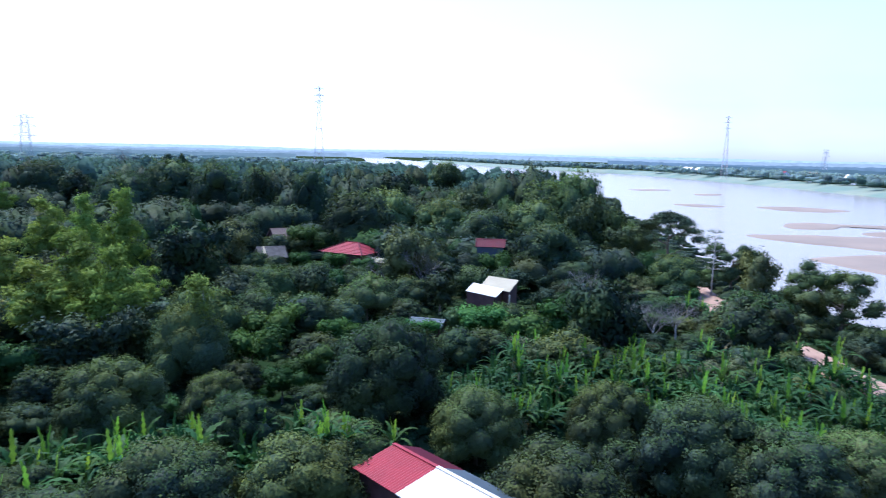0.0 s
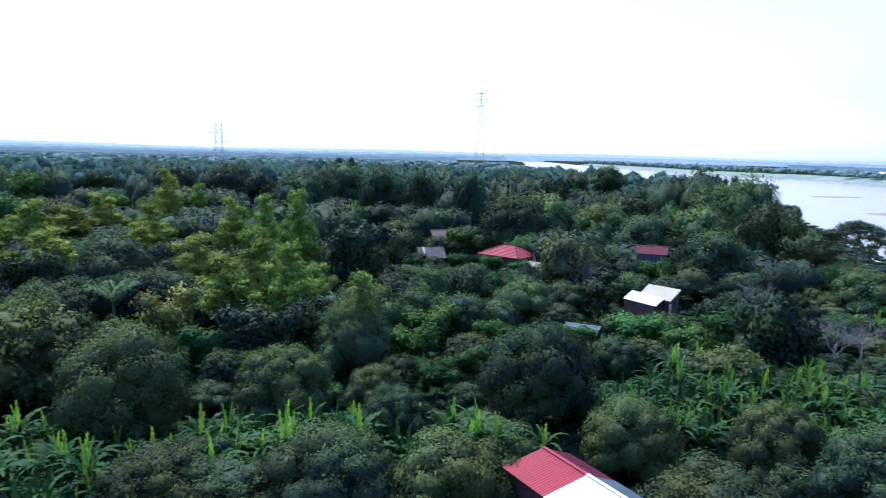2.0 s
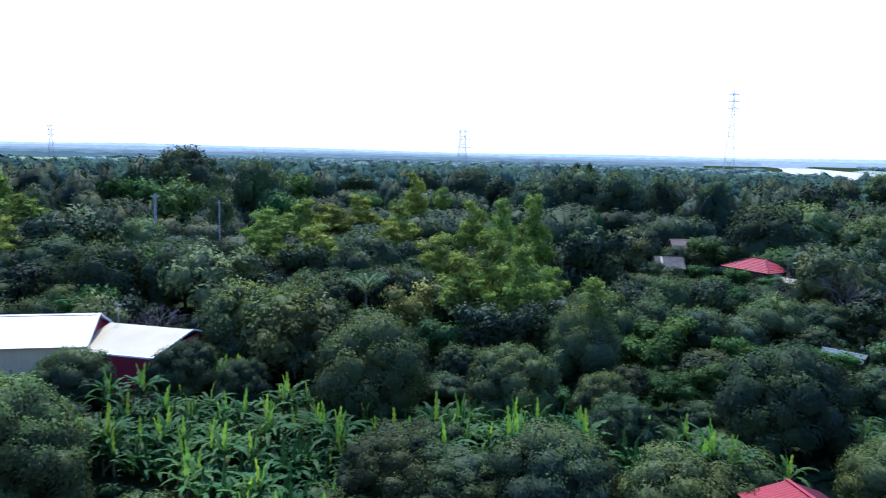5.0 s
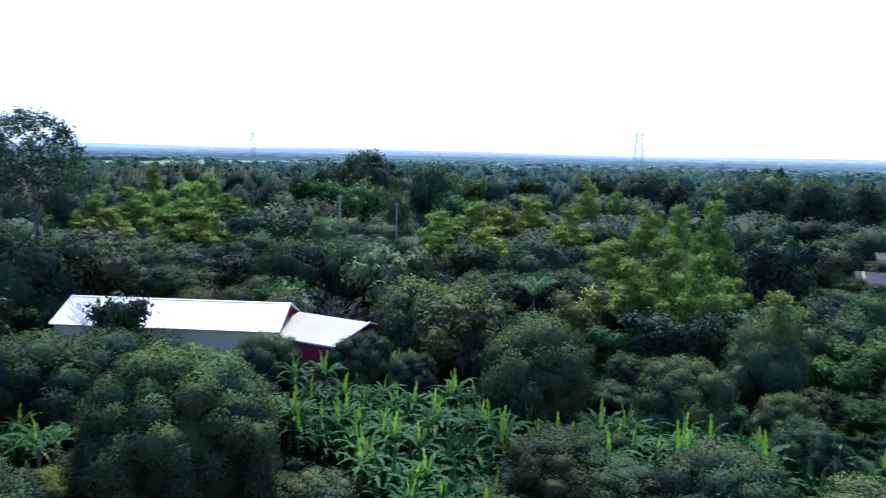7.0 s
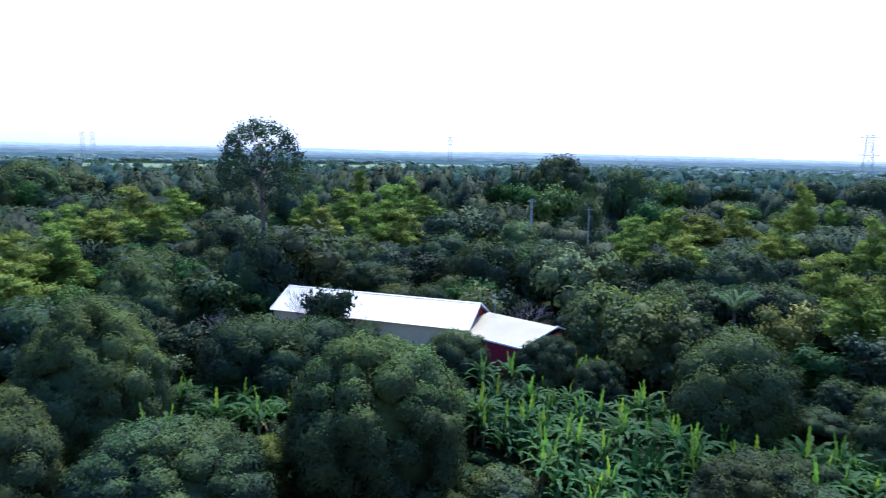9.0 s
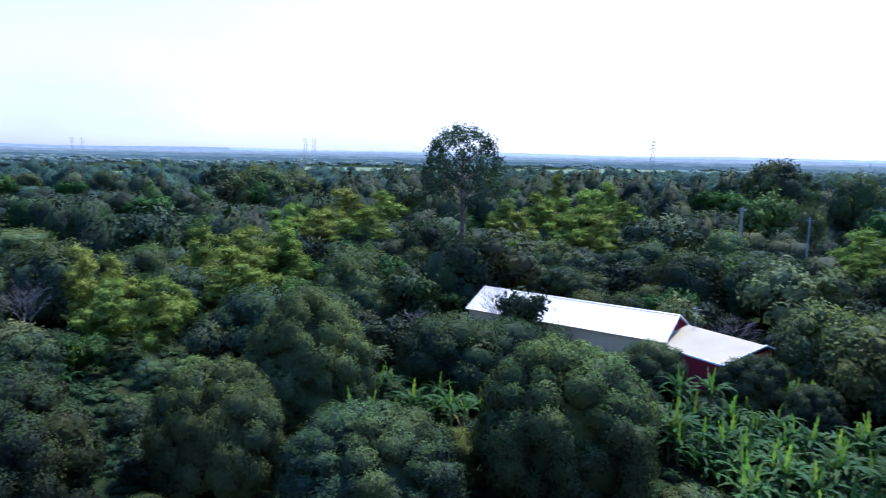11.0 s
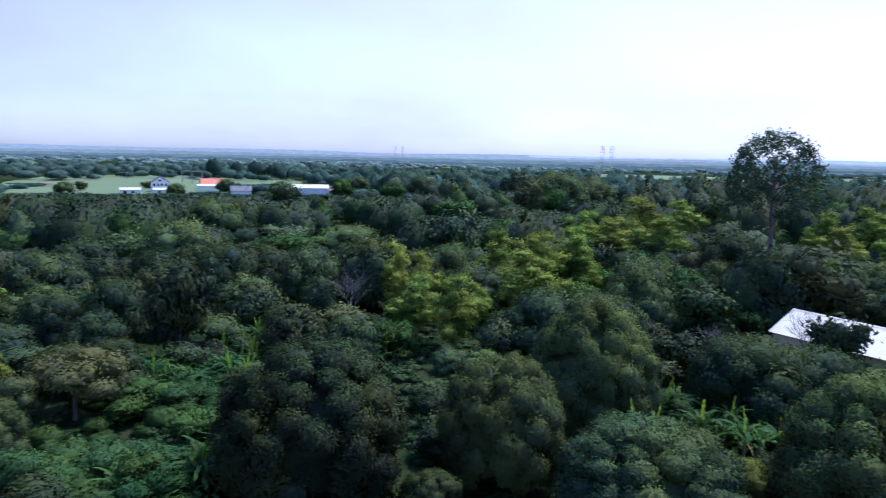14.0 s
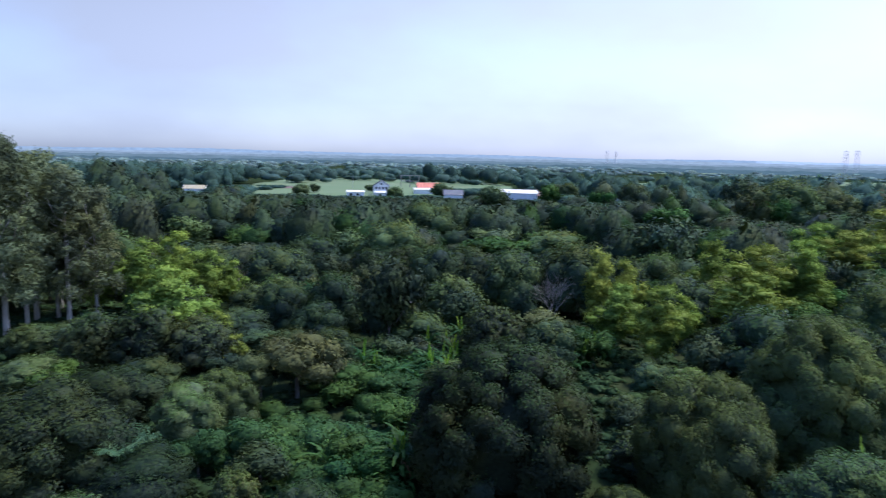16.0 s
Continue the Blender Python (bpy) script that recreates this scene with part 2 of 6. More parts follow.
def water_material():
    m, n, l, bsdf = shader("silty_river_water")
    l.new(mix(n, l, noise_of(n, l, 0.01, 4.0), (0.20, 0.175, 0.14), (0.24, 0.20, 0.16)), bsdf.inputs["Base Color"])
    bsdf.inputs["Roughness"].default_value = 0.2
    b = n.new("ShaderNodeBump")
    b.inputs["Strength"].default_value, b.inputs["Distance"].default_value = 0.25, 0.1
    l.new(noise_of(n, l, 0.6, 3.0, (1, 0.4, 1)), b.inputs["Height"])
    l.new(b.outputs["Normal"], bsdf.inputs["Normal"])
    return m


WATER = water_material()

# ---- mesh helpers ----


def raw_mesh(name, verts, faces, material, smooth=False, normals=None):
    """A mesh from an array of corners and an array of faces of one size; foliage takes the normals of its crown."""
    verts, faces = np.asarray(verts, dtype=np.float32), np.asarray(faces, dtype=np.int32)
    me = bpy.data.meshes.new(name)
    k = faces.shape[1]
    me.vertices.add(len(verts))
    me.vertices.foreach_set("co", verts.ravel())
    me.loops.add(faces.size)
    me.loops.foreach_set("vertex_index", faces.ravel())
    me.polygons.add(len(faces))
    me.polygons.foreach_set("loop_start", np.arange(0, faces.size, k, dtype=np.int32))
    me.polygons.foreach_set("use_smooth", np.full(len(faces), smooth))
    me.materials.append(material)
    me.update(calc_edges=True)
    if normals is not None:
        me.polygons.foreach_set("use_smooth", np.full(len(faces), True))
        me.normals_split_custom_set_from_vertices(np.asarray(normals, dtype=np.float32).tolist())
    return me


def part(name, bm, material, parent, label=""):
    """One mesh object under a thing or a part."""
    if isinstance(bm, bmesh.types.BMesh):
        me = bpy.data.meshes.new(name)
        bmesh.ops.recalc_face_normals(bm, faces=bm.faces)
        bm.to_mesh(me)
        bm.free()
        me.materials.append(material)
    else:
        me = bm
    ob = new(name, me)
    ob.parent = parent
    if label:
        ob["label"] = label
    return ob


def thing(name, label, category, group=""):
    return tagged(new(name), label, category, group)


def bar(bm, p, q, w, d=None):
    """A square bar from p to q."""
    p, q = Vector(p), Vector(q)
    ax = (q - p).normalized()
    side = ax.cross(Vector((0, 0, 1)) if abs(ax.z) < 0.95 else Vector((1, 0, 0))).normalized()
    up = side.cross(ax)
    d = d or w
    ring = [[bm.verts.new(c + side * i * w / 2 + up * j * d / 2) for i, j in ((-1, -1), (1, -1), (1, 1), (-1, 1))] for c in (p, q)]
    for k in range(4):
        bm.faces.new((ring[0][k], ring[0][(k + 1) % 4], ring[1][(k + 1) % 4], ring[1][k]))
    bm.faces.new(ring[0][::-1])
    bm.faces.new(ring[1])


def slab(bm, corners, thick):
    """A plate with four corners on top, thick metres deep."""
    top = [bm.verts.new(c) for c in corners]
    low = [bm.verts.new(Vector(c) - Vector((0, 0, thick))) for c in corners]
    bm.faces.new(top)
    bm.faces.new(low[::-1])
    for k in range(4):
        bm.faces.new((top[k], low[k], low[(k + 1) % 4], top[(k + 1) % 4]))


def tube(bm, points, radii, sides=6):
    """A tapered limb along a line of points."""
    rings = []
    for k, (p, r) in enumerate(zip(points, radii)):
        p = Vector(p)
        ax = (Vector(points[min(k + 1, len(points) - 1)]) - Vector(points[max(k - 1, 0)])).normalized()
        side = ax.cross(Vector((0.3, 1, 0.1))).normalized()
        up = side.cross(ax)
        rings.append([bm.verts.new(p + (side * math.cos(2 * math.pi * s / sides) + up * math.sin(2 * math.pi * s / sides)) * r) for s in range(sides)])
    for one, two in zip(rings, rings[1:]):
        for s in range(sides):
            bm.faces.new((one[s], one[(s + 1) % sides], two[(s + 1) % sides], two[s]))
    bm.faces.new(rings[-1])


def unit(v):
    return v / np.maximum(np.linalg.norm(v, axis=-1, keepdims=True), 1e-9)


def leaves(at, way, face, length, width, fold=0.14, out=None):
    """Folded pointed leaves: corners, triangles (one pair a leaf) and normals that lean towards the crown's own."""
    leaf_face = face
    side = unit(np.cross(way, face))
    face = np.cross(side, way)
    length, width = np.asarray(length).reshape(-1, 1), np.asarray(width).reshape(-1, 1)
    mid = at + way * length * 0.45 + face * width * fold
    v = np.stack([at, mid + side * width / 2, at + way * length - face * length * 0.12, mid - side * width / 2], 1).reshape(-1, 3)
    k = np.arange(len(at))[:, None] * 4
    f = np.stack([k + [0, 1, 2], k + [0, 2, 3]], 1).reshape(-1, 3)
    normal = leaf_face if out is None else unit(out + 0.35 * leaf_face)
    return v, f, np.repeat(normal, 4, 0)


def joined(pieces):
    verts, faces, normals, off = [], [], [], 0
    for v, f, n in pieces:
        verts.append(v)
        faces.append(f + off)
        normals.append(n)
        off += len(v)
    return np.concatenate(verts), np.concatenate(faces), np.concatenate(normals)


def directions(n, low, rng):
    z = rng.uniform(low, 1, n)
    a = rng.uniform(0, 2 * np.pi, n)
    r = np.sqrt(1 - z * z)
    return np.stack([r * np.cos(a), r * np.sin(a), z], 1)


def lobed(d, lobes, depth, sharp):
    """How far the crown reaches in the directions d: rounded lobes with clefts between them."""
    dots = np.clip(d @ lobes.T, -1, 1)
    return 1 - depth * np.clip((1 - dots.max(1)) * sharp, 0, 1)


def core(centre, size, lobes, depth, sharp, shrink, low, nu=14, nv=8):
    """The close inner foliage of a crown, an uneven closed shape."""
    u, v = np.meshgrid(np.linspace(0, 2 * np.pi, nu, endpoint=False), np.linspace(low, 1, nv))
    r = np.sqrt(np.clip(1 - v * v, 0, 1))
    d = np.stack([r * np.cos(u), r * np.sin(u), v], -1).reshape(-1, 3)
    p = centre + d * lobed(d, lobes, depth, sharp)[:, None] * size * shrink
    f = []
    for j in range(nv - 1):
        for i in range(nu):
            p0, p1, p2, p3 = j * nu + i, j * nu + (i + 1) % nu, (j + 1) * nu + (i + 1) % nu, (j + 1) * nu + i
            f += [(p0, p1, p2), (p0, p2, p3)]
    return p, np.array(f), unit(d / size)


def dome_crown(seed, width, height, clear, tufts, per, leaf, lobe_count=16, depth=0.32, sharp=5.0, low=-0.45, shrink=0.72, droop=0.25, uneven=0.18):
    """A dense crown of leaf tufts on lobes over its inner foliage."""
    rng = np.random.default_rng(seed)
    half = (height - clear) / (1 - low)
    centre = np.array([0, 0, clear - low * half])
    size = np.array([width / 2, width / 2, half])
    k = np.arange(lobe_count) + 0.5
    z = 1 - (1 - low) * k / lobe_count
    a = k * 2.39996 + rng.uniform(-0.35, 0.35, lobe_count)
    r = np.sqrt(np.clip(1 - z * z, 0, 1))
    lobes = np.stack([r * np.cos(a), r * np.sin(a), z], 1)
    swell = 1.85 / math.sqrt(lobe_count)
    pieces, shoots = [core(centre, size, lobes, depth, sharp, shrink, low)], []
    each = max(4, tufts // lobe_count)
    for lobe in lobes:
        grow = swell * rng.uniform(0.65, 1.3)
        mid = centre + lobe * size * (1.0 - grow * 0.55) * rng.uniform(1 - uneven * 1.3, 1 + uneven * 0.65)
        pieces.append(core(mid, size * grow * np.array([1, 1, 0.85]), directions(5, -0.6, rng), 0.3, 3.0, 0.9, -0.7, 10, 7))
        d = unit(directions(each, -0.55, rng) + lobe * 0.55)
        at = mid + d * size * grow * (1.02 - 0.2 * rng.random(each) ** 2)[:, None] * np.array([1, 1, 0.85])
        at, out = np.repeat(at, per, 0), np.repeat(d, per, 0)
        n = len(at)
        shape = unit(out + 0.5 * unit((at - centre) / size))
        face = unit(out + rng.normal(0, 0.13, (n, 3)))
        way = unit(np.cross(face, rng.normal(0, 1, (n, 3))) + out * 0.3 - np.array([0, 0, droop]))
        at = at + rng.normal(0, leaf * 0.7, (n, 3))
        long = rng.uniform(0.7, 1.3, n) * leaf
        wide = long * rng.uniform(0.36, 0.55, n)
        # young leaves only where the crown faces up: a lit cap by colour
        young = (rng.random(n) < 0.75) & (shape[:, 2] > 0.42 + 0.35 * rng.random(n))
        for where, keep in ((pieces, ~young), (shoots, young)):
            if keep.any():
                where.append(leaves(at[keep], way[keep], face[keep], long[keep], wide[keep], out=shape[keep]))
    return joined(pieces), joined(shoots)


def cloud_crown(seed, blobs, tufts, per, leaf, droop=0.1, squash=0.7, inner=0.7, shape=0.42):
    """An open crown: foliage in separate clouds (x, y, z, radius), with gaps between."""
    rng = np.random.default_rng(seed)
    pieces = []
    middle = np.mean(np.array(blobs)[:, :3], 0)
    reach = np.ptp(np.array(blobs)[:, :3], 0) / 2 + 0.8
    for x, y, z, r in blobs:
        d = directions(tufts, -0.7, rng)
        size = np.array([r, r, r * squash])
        lobes = directions(6, -0.6, rng)
        at = np.array([x, y, z]) + d * (lobed(d, lobes, 0.35, 3.0) * rng.uniform(0.7, 1.05, tufts))[:, None] * size
        at, out = np.repeat(at, per, 0), np.repeat(d, per, 0)
        n = len(at)
        face = unit(out * 0.9 + np.array([0, 0, 0.15]) + rng.normal(0, 0.18, (n, 3)))
        way = unit(np.cross(face, rng.normal(0, 1, (n, 3))) + out * 0.3 - np.array([0, 0, droop]))
        long = rng.uniform(0.7, 1.3, n) * leaf
        pieces.append(leaves(at + rng.normal(0, leaf * 0.6, (n, 3)), way, face, long, long * shape * rng.uniform(0.8, 1.2, n), out=unit(out + 0.6 * unit((at - middle) / reach))))
        if inner:
            pieces.append(core(np.array([x, y, z]), size, lobes, 0.35, 3.0, min(0.9, inner * 1.4), -0.7, 9, 6))
    return joined(pieces)


def trunk_mesh(seed, height, radius, limbs, spread, fork=0.45, lean=0.0):
    rng = random.Random(seed)
    bm = bmesh.new()
    pts = [Vector((lean * t * t * height + rng.uniform(-0.1, 0.1) * t, rng.uniform(-0.15, 0.15) * t, height * t)) for t in (0, 0.15, 0.35, 0.6, 0.85)]
    tube(bm, [Vector((0, 0, -0.4))] + pts, [radius * k for k in (1.5, 1.25, 1.0, 0.85, 0.6, 0.3)], 7)
    for k in range(limbs):
        a = 2 * math.pi * (k + rng.uniform(-0.3, 0.3)) / limbs
        t = fork + (0.8 - fork) * k / max(1, limbs)
        base = Vector((lean * t * t * height, 0, height * t))
        tip = base + Vector((math.cos(a) * spread * rng.uniform(0.7, 1), math.sin(a) * spread * rng.uniform(0.7, 1), height * rng.uniform(0.15, 0.35)))
        mid = base.lerp(tip, 0.5) + Vector((0, 0, -0.05 * height))
        tube(bm, [base, mid, tip], [radius * 0.5, radius * 0.32, radius * 0.12], 5)
    return bm

# ---- the ground, the river and its banks ----
NEAR_Y, NEAR_X = (-4800, 60, 150, 220, 320, 450, 600, 900, 1300, 1700, 2300, 4800), (58, 62, 68, 78, 86, 66, 15, -70, -145, -190, -260, -900)
FAR_Y, FAR_X = (-4800, 500, 880, 1256, 1450, 2150, 4800), (372, 372, 366, 318, 160, -60, -620)
WATER_Z = -6.0


def near_bank(y):
    return np.interp(y, NEAR_Y, NEAR_X)


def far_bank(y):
    return np.interp(y, FAR_Y, FAR_X)


def build_ground():
    ys = np.concatenate([-np.geomspace(4800, 130, 14), np.arange(-110, 340, 10), np.geomspace(350, 4800, 40)])
    left = -np.concatenate([np.geomspace(4700, 160, 22), np.arange(150, 24, -8), [20, 15, 11, 7, 3]])
    right = np.concatenate([[25, 45, 80, 140], np.geomspace(250, 4400, 10)])
    rows = []
    for y in ys:
        nb, fb = float(near_bank(y)), float(far_bank(y))
        xs = list(nb + left) + [nb, nb + 5, nb + 14] + [fb - 14, fb - 4, fb + 8] + list(fb + right)
        row = []
        for x in xs:
            dn, df = nb - x, x - fb
            if dn > 0:
                z = -7.5 + 7.5 * min(1, dn / 13) ** 0.7
            elif df > 0:
                z = -7.5 + 7.0 * min(1, df / 32) ** 0.8
            else:
                z = -8.5
            z += 0.35 * noise.noise(Vector((x, y, 0)) * 0.05) * (1 if max(dn, df) > 14 else 0.3)
            row.append((x, y, z))
        rows.append(row)
    v = np.array(rows)
    ny, nx = v.shape[:2]
    k = np.arange(ny * nx).reshape(ny, nx)
    f = np.stack([k[:-1, :-1], k[:-1, 1:], k[1:, 1:], k[1:, :-1]], -1).reshape(-1, 4)
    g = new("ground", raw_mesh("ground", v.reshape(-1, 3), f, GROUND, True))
    tagged(g, "weedy earth ground sloping down to a river", "ground", kind="structure")
    w = np.array([[(float(near_bank(y)) - 14, y, WATER_Z), (float(far_bank(y)) + 20, y, WATER_Z)] for y in ys]).reshape(-1, 3)
    k = np.arange(len(ys) * 2).reshape(-1, 2)
    f = np.stack([k[:-1, 0], k[:-1, 1], k[1:, 1], k[1:, 0]], -1)
    tagged(new("water", raw_mesh("water", w, f, WATER)), "calm silty river reflecting a pale sky", "river", kind="structure")


def patch(name, outline, z, material, label, category, thick=0.25, rough=0.0, seed=1, kind="structure"):
    """A low flat piece of ground with a rounded, uneven outline."""
    n = len(outline)
    pts = []
    for k in range(n):
        p0, p1, p2, p3 = (Vector(outline[(k + o) % n]) for o in (-1, 0, 1, 2))
        for s in range(8):
            t = s / 8
            c = 0.5 * (2 * p1 + (p2 - p0) * t + (2 * p0 - 5 * p1 + 4 * p2 - p3) * t * t + (3 * p1 - p0 - 3 * p2 + p3) * t ** 3)
            w = noise.noise_vector(Vector((c.x * 0.06, c.y * 0.06, seed))) * rough
            pts.append((c.x + w.x, c.y + w.y))
    bm = bmesh.new()
    cx, cy = sum(p[0] for p in pts) / len(pts), sum(p[1] for p in pts) / len(pts)
    rings = [[bm.verts.new((cx + (x - cx) * s, cy + (y - cy) * s, h)) for x, y in pts] for s, h in ((1.0, z - thick), (0.97, z), (0.75, z + thick * 0.4), (0.4, z + thick * 0.6))]
    mid = bm.verts.new((cx, cy, z + thick * 0.6))
    n = len(pts)
    for one, two in zip(rings, rings[1:]):
        for k in range(n):
            bm.faces.new((one[k], one[(k + 1) % n], two[(k + 1) % n], two[k]))
    for k in range(n):
        bm.faces.new((rings[-1][k], rings[-1][(k + 1) % n], mid))
    bmesh.ops.recalc_face_normals(bm, faces=bm.faces)
    me = bpy.data.meshes.new(name)
    bm.to_mesh(me)
    bm.free()
    me.materials.append(material)
    for p in me.polygons:
        p.use_smooth = True
    ob = new(name, me)
    return tagged(ob, label, category, kind=kind)


def strip(name, line, width, z, material, label, category):
    """A road along a line of points."""
    bm = bmesh.new()
    rows = []
    for k, p in enumerate(line):
        p = Vector((*p, 0))
        way = (Vector((*line[min(k + 1, len(line) - 1)], 0)) - Vector((*line[max(k - 1, 0)], 0))).normalized()
        side = Vector((way.y, -way.x, 0))
        w = width * (1 + 0.12 * math.sin(k * 1.7))
        rows.append([bm.verts.new(p + side * w * s + Vector((0, 0, z + h))) for s, h in ((-0.62, -0.5), (-0.5, 0), (-0.25, -0.06), (0, 0.03), (0.25, -0.06), (0.5, 0), (0.62, -0.5))])
    for one, two in zip(rows, rows[1:]):
        for k in range(6):
            bm.faces.new((one[k], one[k + 1], two[k + 1], two[k]))
    bmesh.ops.recalc_face_normals(bm, faces=bm.faces)
    me = bpy.data.meshes.new(name)
    bm.to_mesh(me)
    bm.free()
    me.materials.append(material)
    return tagged(new(name, me), label, category, kind="structure")


def road_x(y):
    """The track keeps near the bank and swings out beyond the banana field."""
    return float(np.interp(y, (-60, 66, 82, 100, 125, 330), (42.0, 42.6, 41.2, 42.0, 43.8, 46.0)))


build_ground()
strip("road", [(road_x(y), y) for y in range(-60, 330, 6)], 4.2, 0.4, DIRT, "rutted red dirt track along the river bank", "dirt road")
bm = bmesh.new()
bank_rows_y = [y for y in range(250, 2300, 25)]
grid = [[bm.verts.new((float(far_bank(y)) + o, y, h + 0.25 * noise.noise(Vector((o, y * 0.05, 2))))) for o, h in ((3, -6.4), (8, -4.2), (16, -2.6), (26, -0.9), (34, 0.2), (52, 0.3))] for y in bank_rows_y]
for one, two in zip(grid, grid[1:]):
    for k in range(5):
        bm.faces.new((one[k], one[k + 1], two[k + 1], two[k]))
me = bpy.data.meshes.new("river_bank")
bm.to_mesh(me)
bm.free()
me.materials.append(BANK)
tagged(new("river_bank", me), "green grassy slope of the opposite river bank", "river bank", kind="structure")
BAR = "low brown sand bar lying in the shallow river"
patch("sandbar", [(116, 266), (135, 269), (156, 268), (186, 267), (175, 238), (153, 219), (136, 233), (126, 243), (117, 254)], WATER_Z + 0.12, SAND, BAR, "sand bar", 0.25, 2.2, 1)
patch("sandbar", [(109, 203), (123, 212), (139, 216), (162, 216), (160, 180), (121, 160), (114, 177), (110, 184), (108, 193)], WATER_Z + 0.12, SAND, BAR, "sand bar", 0.25, 2.2, 2)
patch("sandbar", [(154, 317), (171, 327), (182, 322), (212, 319), (200, 304), (180, 309), (164, 296), (149, 296)], WATER_Z + 0.12, SAND, BAR, "sand bar", 0.25, 2.2, 3)
patch("sandbar", [(170, 282), (190, 293), (204, 290), (189, 268), (171, 271)], WATER_Z + 0.12, SAND, BAR, "sand bar", 0.25, 1.2, 4)
patch("sandbar", [(192, 432), (222, 442), (243, 418), (219, 400), (199, 405)], WATER_Z + 0.12, SAND, BAR, "sand bar", 0.25, 1.2, 5)
patch("sandbar", [(144, 439), (164, 444), (173, 427), (152, 418)], WATER_Z + 0.12, SAND, BAR, "sand bar", 0.25, 1.2, 6)
patch("sandbar", [(206, 577), (228, 588), (228, 571), (205, 556)], WATER_Z + 0.12, SAND, BAR, "sand bar", 0.25, 1.2, 7)
patch("sandbar", [(164, 628), (195, 650), (209, 641), (178, 615)], WATER_Z + 0.12, SAND, BAR, "sand bar", 0.25, 1.2, 8)
patch("field", [(-262, -262), (-330, -185), (-470, -205), (-560, -300), (-470, -400), (-330, -330)], 0.6, FIELD, "open green field beyond the orchards", "field", 0.4, 6, 8)
patch("bare_field", [(-318, -292), (-330, -287), (-340, -300), (-326, -306)], 1.0, BARE_FIELD, "patch of bare reddish soil", "field", 0.3, 3, 9)
patch("bare_field", [(-365, -165), (-400, -135), (-440, -150), (-420, -185)], 0.8, BARE_FIELD, "dry pinkish yard beside metal sheds", "field", 0.3, 3, 10)
for n, (x, y, w, h) in enumerate([(-1080, 590, 240, 170), (-960, 380, 260, 150), (-900, 90, 180, 150), (-1300, -150, 300, 170), (-700, -520, 160, 36), (-1250, 300, 240, 50), (-605, 74, 150, 80), (-660, -12, 170, 90), (-593, -94, 140, 80), (-809, 395, 220, 120), (-813, 280, 200, 110), (-612, -187, 120, 70)]):
    a = math.atan2(-x, y)
    u, v = Vector((math.cos(a), math.sin(a))), Vector((-math.sin(a), math.cos(a)))
    c = Vector((x, y))
    patch("field", [tuple(c + u * w * i / 2 + v * h * j / 2) for i, j in ((-1, -1), (1, -1), (1, 1), (-1, 1))], 1.0, FIELD, "pale green farm field far across the plain", "field", 0.6, 8, 20 + n)


# ---- buildings ----
def sheet(name, corners, parent, material, ribs=0.25, label="", height=0.035):
    """A ribbed roof or wall sheet: corners run along the ridge, then down at its end and back along the eave."""
    a, b, c, d = (Vector(p) for p in corners)
    n = max(4, int((b - a).length / ribs))
    normal = (b - a).cross(d - a).normalized()
    if normal.z < 0:
        normal = -normal
    bm = bmesh.new()
    cols = []
    for k in range(n * 2 + 1):
        s = k / (n * 2)
        up = normal * (height if k % 2 else 0.0)
        cols.append([bm.verts.new(a.lerp(b, s) + up), bm.verts.new(d.lerp(c, s) + up), bm.verts.new(d.lerp(c, s) + up - normal * 0.05), bm.verts.new(a.lerp(b, s) + up - normal * 0.05)])
    for p, q in zip(cols, cols[1:]):
        for i, j in ((0, 1), (1, 2), (2, 3), (3, 0)):
            bm.faces.new((p[i], p[j], q[j], q[i]))
    bm.faces.new(cols[0])
    bm.faces.new(cols[-1][::-1])
    return part(name, bm, material, parent, label)


def box_part(name, lo, hi, material, parent, label=""):
    bm = bmesh.new()
    slab(bm, [(lo[0], lo[1], hi[2]), (hi[0], lo[1], hi[2]), (hi[0], hi[1], hi[2]), (lo[0], hi[1], hi[2])], hi[2] - lo[2])
    return part(name, bm, material, parent, label)


def gable_wall(bm, x, half, eave, ridge, thick, floor=0.0):
    pts = [(-half, floor), (half, floor), (half, eave), (0, ridge), (-half, eave)]
    one = [bm.verts.new((x, y, z)) for y, z in pts]
    two = [bm.verts.new((x + thick, y, z)) for y, z in pts]
    bm.faces.new(one)
    bm.faces.new(two[::-1])
    for k in range(5):
        bm.faces.new((one[k], two[k], two[(k + 1) % 5], one[(k + 1) % 5]))


